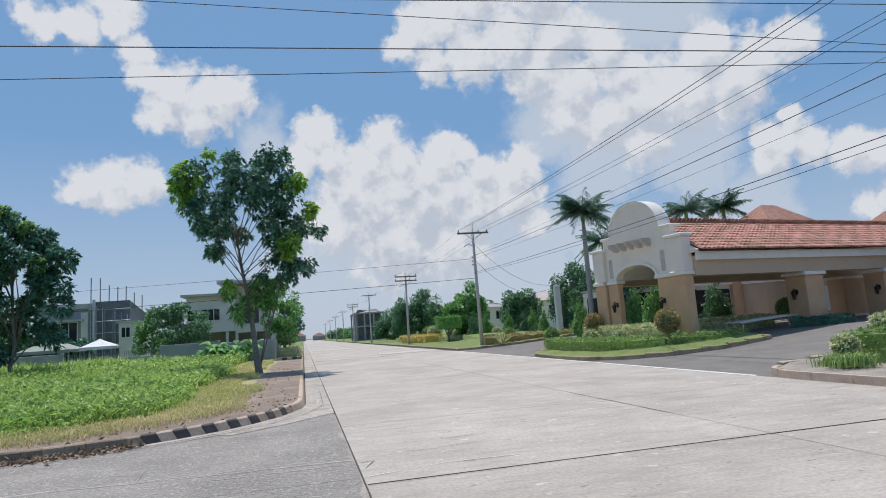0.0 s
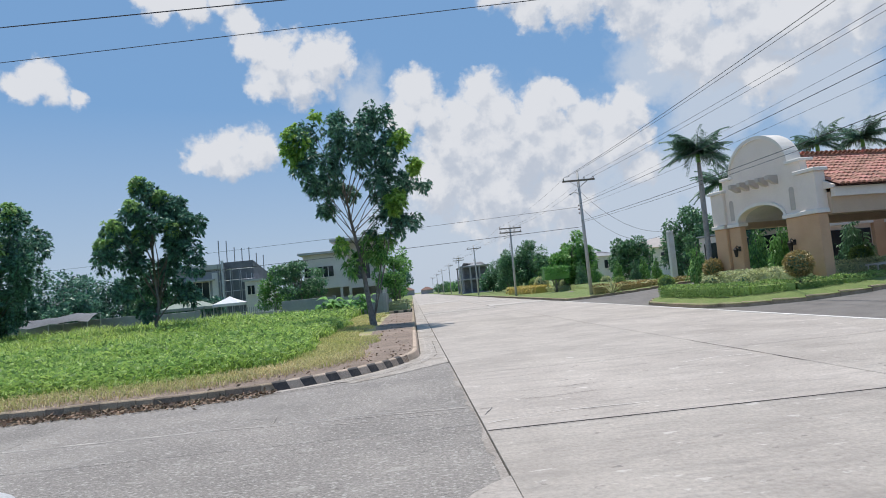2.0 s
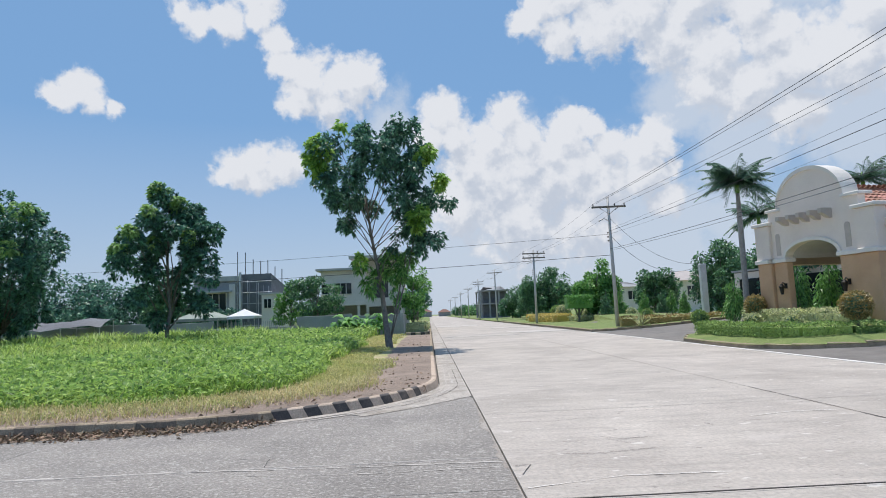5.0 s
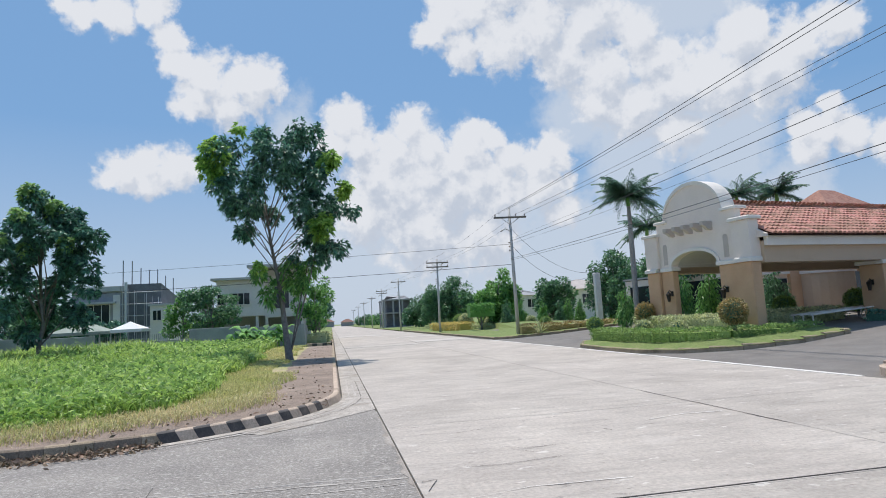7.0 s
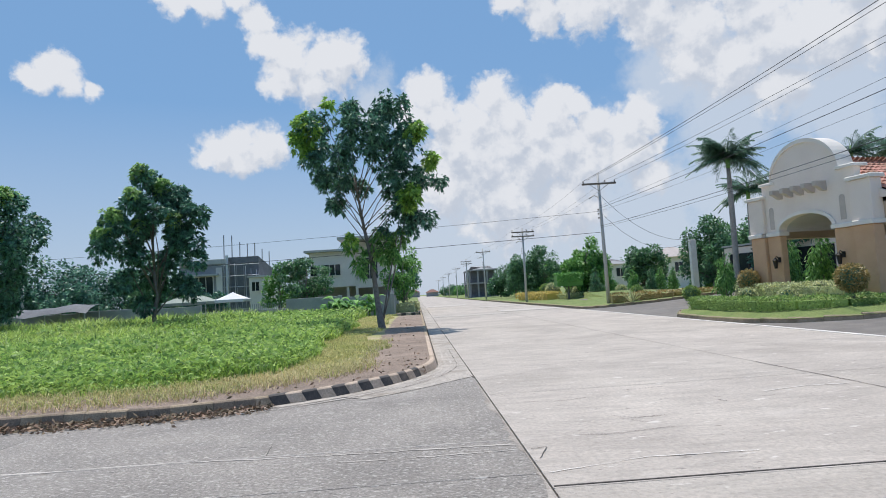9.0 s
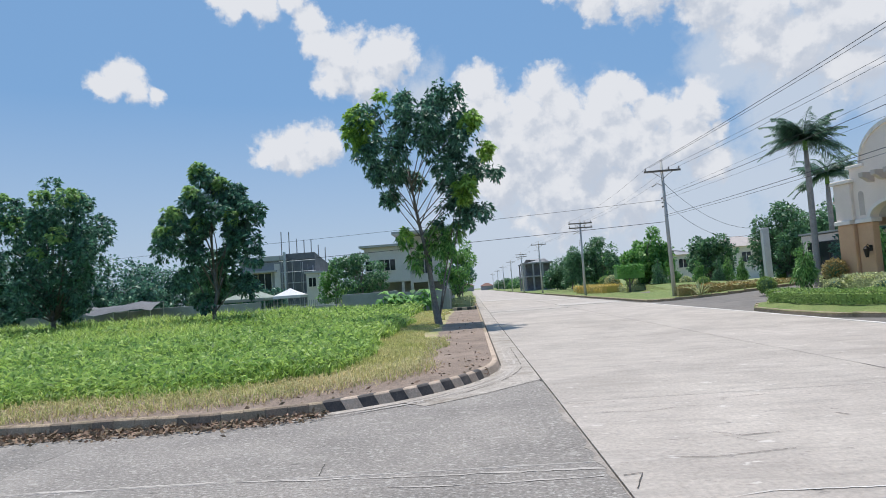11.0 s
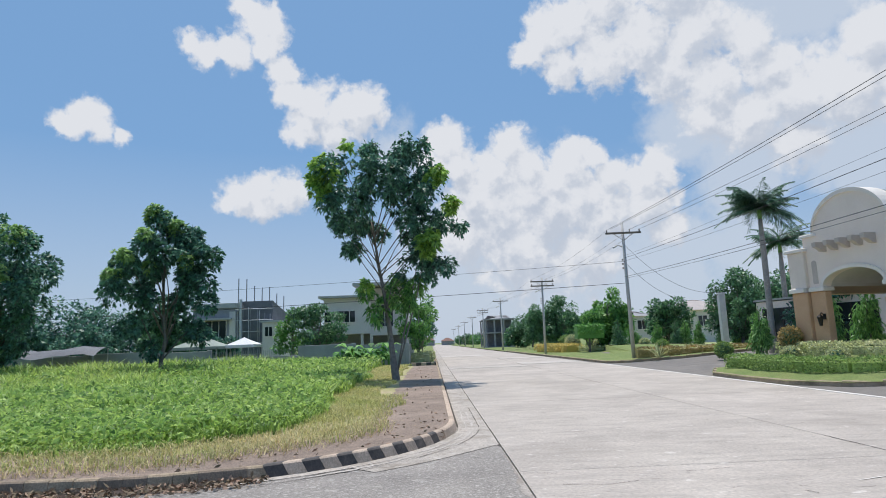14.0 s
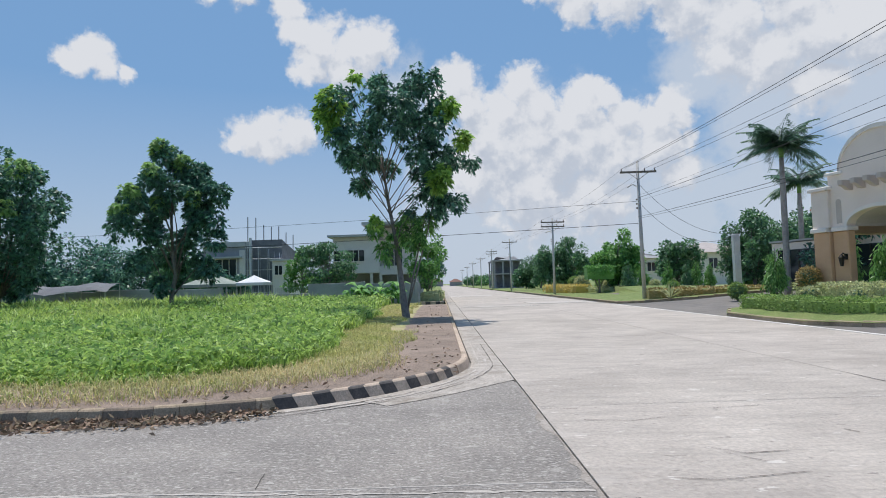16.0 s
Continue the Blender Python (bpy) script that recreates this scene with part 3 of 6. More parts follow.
# gutter apron beside the road, then the kerb stones
gut = [p for p in kerb_path(-0.02) if p[1] > 14.0]
apron = Shape()
v = []
for x, y in gut:
    v += [(x, y, 0.012), (0.585 if y > 15.5 else min(0.585, x + 0.25 + (y - 13.5) * 0.3), y - (0.0 if y > 17.8 else 0.5 * (17.8 - y) / 4), 0.008)]
apron.add(v, [(2 * i, 2 * i + 1, 2 * i + 3, 2 * i + 2) for i in range(len(gut) - 1)])
one("gutter", apron.mesh("gutter", M_GUTTER), "pale stained concrete gutter apron along the kerb", "gutter", kind="structure")
lip = [(x, y) for x, y in kerb_path(-0.14) if -7.0 < x and y < 17.0]
inner = [(x, y) for x, y in kerb_path(0.02) if -7.0 < x and y < 17.0]
k = min(len(lip), len(inner))
v = [(x, y, 0.006) for x, y in lip[:k]] + [(x, y, 0.014) for x, y in inner[:k]]
one("gutter_lip", Shape().add(v, [(i, i + 1, k + i + 1, k + i) for i in range(k - 1)]).mesh("gutter_lip", M_GUTTER), "thin pale mortar lip at the foot of the kerb", "gutter", kind="structure")


def ribbon(pts, width, z, seed, mat, name):
    """A thin ragged line laid flat along points on the ground."""
    g_ = np.random.default_rng(int(seed * 10))
    fine_pts = []
    for (x0, y0), (x1, y1) in zip(pts, pts[1:]):
        k_ = max(2, int(math.dist((x0, y0), (x1, y1)) / 0.06))
        fine_pts += [(x0 + (x1 - x0) * i / k_, y0 + (y1 - y0) * i / k_) for i in range(k_)]
    fine_pts.append(pts[-1])
    v_ = []
    for i, (x, y) in enumerate(fine_pts):
        q, r = fine_pts[max(i - 1, 0)], fine_pts[min(i + 1, len(fine_pts) - 1)]
        d_ = Vector((r[0] - q[0], r[1] - q[1])).normalized()
        wob = 0.9 * width * noise.noise((x * 2.3, y * 2.3, seed)) + 0.3 * width * g_.normal()
        w_ = width * max(0.12, 0.5 + 0.9 * noise.noise((x * 3.1, y * 3.1, seed + 7.0)))
        v_ += [(x - d_.y * (wob - w_), y + d_.x * (wob - w_), z), (x - d_.y * (wob + w_), y + d_.x * (wob + w_), z)]
    return Shape().add(v_, [(2 * i, 2 * i + 2, 2 * i + 3, 2 * i + 1) for i in range(len(fine_pts) - 1)]).mesh(name, mat)


# worn arcs where the gutter was patched, and the ragged ridge across the side street
for i, (d_arc, wide, m_arc) in enumerate(((-0.30, 0.03, M_PATCH), (-0.42, 0.012, M_JOINT), (-0.17, 0.022, M_PATCH))):
    arc = [(x, y) for x, y in kerb_path(d_arc) if x > -3.6 and y < 20.5 + i and x < 0.5]
    one("gutter_ridge", ribbon(arc, wide, 0.0165 + 0.001 * i, 31.5 + i, m_arc, "gutter_ridge"), "ragged worn ridge of mortar round the gutter", "gutter", kind="structure")
part("mortar_ridge", ribbon([(-14.0, 10.62), (-4.2, 10.57), (-3.1, 10.58), (-1.4, 10.42), (0.55, 10.34)], 0.028, 0.0045, 3.3, M_PATCH, "mortar_ridge"), side, "ragged pale ridge across the street")
part("mortar_ridge", ribbon([(-2.1, 10.25), (-0.9, 10.1), (0.5, 10.12)], 0.02, 0.0045, 5.3, M_PATCH, "mortar_ridge"), side, "ragged pale ridge across the street")
part("scratch", ribbon([(-2.06, 11.0), (-2.02, 10.6)], 0.006, 0.0045, 6.3, M_JOINT, "scratch"), side)
CRACKS = [[(1.83, 11.37), (2.07, 11.14), (2.47, 11.2)], [(1.21, 10.55), (1.53, 10.47), (1.99, 10.55), (2.31, 10.6)], [(1.98, 11.07), (2.12, 10.89)], [(2.18, 9.07), (2.33, 9.0)], [(0.66, 10.1), (0.82, 10.14), (0.68, 9.76)],
          [(3.39, 11.86), (3.45, 11.73)], [(1.0, 12.6), (1.5, 12.5), (1.9, 12.62)], [(0.64, 13.3), (1.05, 13.2)], [(2.6, 13.0), (3.2, 13.1)], [(5.66, 15.3), (5.65, 13.9), (5.67, 12.9), (5.65, 11.7), (5.66, 11.1)]]
for i, line_ in enumerate(CRACKS):
    part("crack", ribbon(line_, 0.007 if i < 9 else 0.012, 0.0092, 11.3 + i, M_JOINT, "crack"), road, "fine dark crack in the concrete")
for i, line_ in enumerate(([(0.66, 9.3), (1.6, 9.55), (2.6, 9.5)], [(4.2, 12.2), (4.9, 12.4), (5.5, 12.35)])):
    part("worn_streak", ribbon(line_, 0.014, 0.009, 21.3 + i, M_WORN, "worn_streak"), road, "pale worn streak in the concrete")


def along(pts):
    """Arc length of each point."""
    s = [0.0]
    for a, b in zip(pts, pts[1:]):
        s.append(s[-1] + math.dist(a, b))
    return s


def at_length(pts, s, t):
    for i in range(len(pts) - 1):
        if s[i + 1] >= t:
            f = (t - s[i]) / (s[i + 1] - s[i])
            return Vector((pts[i][0] + (pts[i + 1][0] - pts[i][0]) * f, pts[i][1] + (pts[i + 1][1] - pts[i][1]) * f))
    return Vector(pts[-1])


def kerb_stone(pts, s, t0, t1, height, mat, lean=0.05, slant=0.0, width=0.16):
    """One stone of a kerb line between two lengths along it."""
    sh = Shape()
    v, steps = [], 3
    for k in range(steps + 1):
        t = t0 + (t1 - t0) * k / steps
        p, q = at_length(pts, s, max(t, 0)), at_length(pts, s, t + 0.05)
        d = (q - p).normalized() if (q - p).length > 1e-6 else Vector((1, 0))
        n = Vector((-d.y, d.x))
        f = p + d * slant
        v += [(p.x, p.y, -0.05), (f.x + n.x * lean, f.y + n.y * lean, height - 0.02), (f.x + n.x * (lean + 0.025), f.y + n.y * (lean + 0.025), height),
              (p.x + n.x * width, p.y + n.y * width, height), (p.x + n.x * width, p.y + n.y * width, -0.05)]
    f = [(5 * k + j, 5 * k + 5 + j, 5 * k + 6 + j, 5 * k + 1 + j) for k in range(steps) for j in range(4)]
    f += [(0, 1, 2, 3, 4), tuple(5 * steps + j for j in (4, 3, 2, 1, 0))]
    return sh.add(v, f).mesh("kerb_stone", mat)


line = kerb_path(0.0, 130.0)
s_line = along(line)
start = next(s_line[i] for i, p in enumerate(line) if p[0] > -2.85)
kerb = root("kerb", "concrete kerb with worn black and white stripes round the corner", "kerb", kind="structure")
stripe = 0.262
for k in range(14):
    mat = M_KERB_BLACK if k % 2 == 0 else M_KERB_WHITE
    part("kerb_stone", kerb_stone(line, s_line, start + stripe * k + 0.003, start + stripe * (k + 1) - 0.003, 0.175, mat, slant=-0.10), kerb)
t = start - 0.004
while t > start - 70:
    part("kerb_stone", kerb_stone(line, s_line, t - (0.294 if t > start - 9 else 0.992), t, 0.165 + 0.006 * math.sin(t * 3), (M_KERB, M_KERB, M_KERB_OLD, M_KERB, M_KERB_OLD, M_KERB)[int(abs(t) * 5.3) % 6] if t > start - 9 else M_KERB), kerb); t -= 0.3 if t > start - 9 else 1.0
t = start + stripe * 14 + 0.004
while t < s_line[-1] - 2:
    part("kerb_stone", kerb_stone(line, s_line, t, t + 0.992, 0.165, M_KERB_WHITE if t < start + 12 else M_KERB), kerb); t += 1.0

# the vacant lot: footpath, cut verge, field
one("footpath", strip(0.15, 1.75, 0.15, 0.16, 0.25, 50).mesh("footpath", M_SOIL), "bare trodden brown soil path behind the kerb", "path", kind="structure")
one("verge", strip(1.3, 4.2, 0.152, 0.175, 0.5, 50).mesh("verge", M_DRYGROUND), "dry cut grass verge", "verge", kind="structure")
one("field", Shape().add([(-80, 14.2, 0.145), (-2.2, 14.2, 0.145), (-2.2, 52, 0.145), (-80, 52, 0.145)], [(0, 1, 2, 3)]).mesh("field", M_FIELD), "vacant lot overgrown with tall green grass", "field", kind="structure")


def kerb_distance(x, y):
    d = np.minimum(-x, y - STREET_Y)
    c = (x > -CORNER) & (y < STREET_Y + CORNER)
    return np.where(c, CORNER - np.hypot(x + CORNER, y - STREET_Y - CORNER), d)


def blades(points, height, width, rng, spread=0.45, z=0.15):
    """Bent grass blades of three triangles each, at points on the ground."""
    n = len(points)
    h = height * rng.uniform(0.55, 1.2, n)
    if height > 0.3:
        x, y = points[:, 0], points[:, 1]
        back = np.clip((y - 22) / 18, 0, 1) * np.clip((-6 - x) / 6, 0, 1)
        edge = np.clip((kerb_distance(x, y) - 1.4) / 2.5, 0.45, 1)
        h = h * (1 + 0.75 * back) * edge * (1 + 0.18 * np.sin(x * 1.3 + 1.7 * np.sin(y * 0.8)))
    a = rng.uniform(0, 2 * np.pi, n)
    d = np.stack([np.cos(a), np.sin(a), np.zeros(n)], 1)
    s = np.stack([-np.sin(a), np.cos(a), np.zeros(n)], 1) * (width * rng.uniform(0.6, 1.3, n))[:, None] * 0.5
    p = np.column_stack([points, np.full(n, z)])
    lean = (h * rng.uniform(0.1, spread, n))[:, None]
    up = np.array([0, 0, 1.0])
    m = p + d * lean * 0.35 + up * (h * 0.62)[:, None]
    t = p + d * lean * 1.25 + up * (h * rng.uniform(0.72, 1.0, n))[:, None]
    return np.stack([p - s, p + s, m + s * 0.8, p - s, m + s * 0.8, m - s * 0.8, m - s * 0.8, m + s * 0.8, t], 1).reshape(-1, 3)


def field_points(n, x0, x1, y0, y1, d0, d1, rng, stand=True):
    x, y = rng.uniform(x0, x1, n), rng.uniform(y0, y1, n)
    d = kerb_distance(x, y)
    w = 0.5 * np.sin(x * 1.7 + 2 * np.sin(y * 0.9)) + 0.35 * np.sin(y * 2.3 + x)
    extra = np.where(y > STREET_Y + 3.5, np.clip((x + 7.0) / 4.0, 0, 1) * 1.5, np.clip((x + 9.0) / 6.0, 0, 1) * 1.2)
    bare = np.where(stand, 0.0, np.clip((x + 5.5) / 4.5, 0, 1) * 0.95)
    keep = (d > d0 + w * 0.3 + extra * stand + bare) & (d < d1 + w * 0.3 + extra)
    return np.stack([x, y], 1)[keep]


tall = [blades(field_points(62000, -24, -2, 14.4, 22, 1.5, 99, rng), 0.40, 0.045, rng, 0.9), blades(field_points(62000, -34, -2, 20, 34, 1.9, 99, rng), 0.52, 0.06, rng, 0.85),
        blades(field_points(48000, -60, -3.0, 32, 51.5, 3.0, 99, rng), 0.60, 0.085, rng, 0.8)]
one("tall_grass", flat_mesh("tall_grass", M_GRASS, np.concatenate(tall), 3), "dense tall bright green grass filling the vacant lot", "grass", kind="stuff")


def weed_leaves(points, low, high, length, width, rng):
    """Short broad leaves that stand out at all heights among the blades."""
    n = len(points)
    p = np.column_stack([points, 0.15 + rng.uniform(low, high, n)])
    a = unit(rng.normal(size=(n, 3)) * np.array([1, 1, 0.5]) + np.array([0, 0, 0.45]))
    b = unit(np.cross(a, rng.normal(size=(n, 3)))) * (width * rng.uniform(0.6, 1.3, (n, 1))) * 0.5
    l = length * rng.uniform(0.6, 1.3, (n, 1))
    m = p + a * l * 0.5
    return np.stack([p, m + b, p + a * l - np.array([0, 0, 0.25]) * l, m - b], 1).reshape(-1, 3)


weeds = [weed_leaves(field_points(36000, -24, -2, 14.4, 22, 1.7, 99, rng), 0.10, 0.42, 0.17, 0.05, rng), weed_leaves(field_points(34000, -34, -2, 20, 34, 2.1, 99, rng), 0.2, 0.55, 0.22, 0.07, rng),
         weed_leaves(field_points(26000, -60, -3.0, 32, 51.5, 3.0, 99, rng), 0.3, 0.8, 0.26, 0.09, rng)]
one("weeds", flat_mesh("weeds", M_WEED, np.concatenate(weeds), 4), "broad-leaved green weeds among the tall grass", "weeds", kind="stuff")
short = [blades(field_points(60000, -24, -0.2, 13.4, 24, 0.45, 3.3, rng, False), 0.14, 0.016, rng, 1.2), blades(field_points(46000, -6, -1.0, 18, 50, 1.35, 4.0, rng, False), 0.15, 0.02, rng, 1.0)]
one("dry_grass", flat_mesh("dry_grass", M_DRYGRASS, np.concatenate(short), 3), "short yellowed cut grass along the verge", "grass", kind="stuff")

straw = blades(field_points(16000, -26, -1.2, 13.3, 17.5, 0.14, 1.7, rng, False), 0.13, 0.012, rng, 3.2)
one("cut_straw", flat_mesh("cut_straw", M_STRAW, straw, 3), "pale dead straw lying along the verge", "straw", kind="stuff")

v = []
for x, y in [q for q in kerb_path(0.02) if -13 < q[0] < -2.4 and q[1] < 15]:
    out_y = 0.30 + 0.22 * noise.noise((x * 0.8, 2.0, 1.0)) + 0.10 * noise.noise((x * 4.0, 5.0, 1.0))
    out_y *= min(1.0, (-2.3 - x) / 1.2)
    v += [(x, y, 0.02), (x + 0.02, y - max(out_y, 0.02), 0.0042)]
one("washed_soil", Shape().add(v, [(2 * i, 2 * i + 1, 2 * i + 3, 2 * i + 2) for i in range(len(v) // 2 - 1)]).mesh("washed_soil", M_SOIL), "brown soil washed against the foot of the kerb", "soil", kind="structure")

# leaf litter heaped against the kerb of the side street
n = 4200
lx = -2.6 - rng.random(n) ** 0.8 * 9
ly = STREET_Y - np.abs(rng.normal(0, 0.20, n)) + np.maximum(lx + 4.6, 0) ** 2 * 0.11
lz = 0.012 + 0.05 * rng.random(n)
path_x, path_y = -0.25 - 1.3 * rng.random(160), 15.5 + 30 * rng.random(160) ** 1.5
round_a, round_d = rng.uniform(-1.4, 0.1, 60), 0.2 + 0.7 * rng.random(60)
lx = np.concatenate([lx, path_x, -CORNER + (CORNER - round_d) * np.cos(round_a)])
ly = np.concatenate([ly, path_y, STREET_Y + CORNER + (CORNER - round_d) * np.sin(round_a)])
lz = np.concatenate([lz, np.full(220, 0.165)])
n = len(lx)
p = np.stack([lx, ly, lz], 1)
a = unit(rng.normal(size=(n, 3)) * np.array([1, 1, 0.35]))
b = unit(np.cross(a, rng.normal(size=(n, 3)))) * 0.02
l = a * rng.uniform(0.05, 0.12, (n, 1))
one("leaf_litter", flat_mesh("leaf_litter", M_DEBRIS, np.stack([p, p + l * 0.5 + b, p + l, p + l * 0.5 - b], 1).reshape(-1, 3), 4), "brown dead leaves and twigs along the kerb and path", "leaves", kind="stuff")

# ---- right side: drive, planted beds, land ----


def rise(x):
    return min(max(0.06 * (x - RIGHT_X), 0.0), 0.65)


drive = Shape()
v, xs = [], [10.13, 12, 14, 16, 18, 20, 21, 24, 30, 45]
for x in xs:
    v += [(x, -5, rise(x) + 0.004), (x, 60, rise(x) + 0.004)]
drive.add(v, [(2 * i, 2 * i + 2, 2 * i + 3, 2 * i + 1) for i in range(len(xs) - 1)])
one("driveway", drive.mesh("driveway", M_DRIVE), "dark grey asphalt driveway rising gently to the clubhouse", "driveway", kind="structure")
one("threshold", Shape().box(10.03, 10.19, 14.6, 44, -0.05, 0.014).mesh("threshold", M_WORN), "worn white painted strip where the drive meets the road", "kerb", kind="structure")


def bed(name, outline, inner_z, label, kerb_label, soil):
    """A planted bed: kerb stones round an outline, and a soil mound inside."""
    cx = sum(p[0] for p in outline) / len(outline)
    cy = sum(p[1] for p in outline) / len(outline)
    pts = outline + [outline[0]]
    s = along(pts)
    b = root(name, label, "planting bed", kind="structure")
    t = 0.0
    while t < s[-1] - 0.3:
        e = min(t + 1.0, s[-1])
        st = kerb_stone(pts, s, t, e - 0.01, 0.16, M_KERB_WHITE if name == "corner_bed" else M_KERB, 0.03)
        o = part("kerb_stone", st, b)
        m = at_length(pts, s, (t + e) / 2)
        o.location.z = rise(m.x)
        t = e
    k = len(outline)
    v = [(x, y, rise(x) + 0.13) for x, y in outline]
    for f, z in ((0.72, 0.45), (0.4, 0.85), (0.0, 1.0)):
        v += [(cx + (x - cx) * f, cy + (y - cy) * f, rise(x) + 0.13 + (inner_z - 0.13) * z) for x, y in outline]
    part("mound", Shape().add(v, [(r * k + i, r * k + (i + 1) % k, (r + 1) * k + (i + 1) % k, (r + 1) * k + i) for r in range(3) for i in range(k)]).mesh("mound", soil, True), b)
    return b


bed("gate_bed", [(10.35, 29.3), (10.2, 26.5), (10.25, 24.0), (10.9, 22.2), (12.2, 21.0), (14.0, 20.7), (16.5, 21.4), (17.0, 23.0), (16.6, 31.0), (13.5, 31.5), (11.2, 31.0)], 0.62,
    "raised planted bed with concrete kerb in front of the gate", "", M_LAWN)
bed("corner_bed", [(10.25, 8.0), (10.25, 13.6), (10.5, 14.4), (11.3, 14.9), (13.0, 14.8), (16.0, 15.2), (24.0, 16.5), (24.0, 8.0)], 0.17, "kerbed dusty concrete-topped bed beside the drive entrance", "", M_SHOULDER)
bed("road_bed", [(10.3, 43.6), (11.2, 42.2), (14.0, 41.2), (20.0, 42.0), (21.0, 60.0), (20.0, 96.0), (10.3, 96.0)], 0.25, "long kerbed roadside planting bed", "", M_LAWN)
one("lawn", Shape().add([(10.2, 95.9, 0.12), (300, 95.9, 0.12), (300, 700, 0.12), (10.2, 700, 0.12)], [(0, 1, 2, 3)]).mesh("lawn", M_LAWN), "rough green roadside lawn", "lawn", kind="structure")
one("lawn_behind", Shape().add([(20.5, 41, 0.7), (300, 41, 0.7), (300, 96, 0.3), (20.5, 96, 0.3)], [(0, 1, 2, 3)]).mesh("lawn_behind", M_LAWN_PALE), "green lawn behind the gatehouse", "lawn", kind="structure")

# ---- plants ----


def tree(name, label, base, height, width, seed, mat=None, count=7000, leaf=0.26, low=0.28, clumps=34, r=0.16, group="", young=0, trunk_r=0.14, squash=1.0, shell=0.55, tufts=0):
    """A broad tree: trunk with limbs, crown of leaf clumps within an uneven egg."""
    g = np.random.default_rng(seed)
    x, y, z = base
    mid, half = height * (1 + low) / 2, height * (1 - low) / 2

    def inside(a, b, c):
        t = (c - mid) / half
        w = width / 2 * (1.0 + 0.22 * math.sin(3 * math.atan2(b, a) + seed)) * (1 - 0.25 * max(t, 0))
        q = (a / w) ** 2 + (b / w) ** 2 + t * t
        return 0.15 < q < 0.92
    cl = scatter_clumps(g, clumps, inside, (-width / 2, -width / 2, height * low), (width / 2, width / 2, height), r * width * 0.55, r * width)
    th = root(name, label, "tree", pose(x, y, z), group)
    tips = [c[:3] for c in cl[::3]]
    part("trunk", trunk_shape(g, (0, 0, 0), (0.1, 0, height * 0.72), trunk_r, tips).mesh("trunk", M_BARK, True), th)
    if tufts:
        crown = np.concatenate([rosettes(g, cl, tufts, 15, leaf, leaf * 0.42), leaves(g, cl, tufts * 5, leaf, leaf * 0.45, shell=0.3)])
    else:
        crown = leaves(g, cl, count, leaf, leaf * 0.55, flat=squash, shell=shell)
    part("crown", flat_mesh("crown", mat or M_LEAF, crown, 4), th)
    # pale young tips on high, near clumps; their tone also paints sunlit tops
    if young and tufts:
        top = sorted(cl, key=lambda c: -c[2] + 0.9 * c[1] + 2.0 * math.sin(c[0] * 7))[:young]
        tagged(part("young_growth", flat_mesh("young_growth", M_TIPS, rosettes(g, [(a, b - q * 0.85, c + q * 0.6, q * 0.5) for a, b, c, q in top], young * 14, 14, leaf, leaf * 0.42, 0.8), 4), th), "pale yellow-green young leaves, also standing for sunlit clump tops", kind="stuff")
    return th


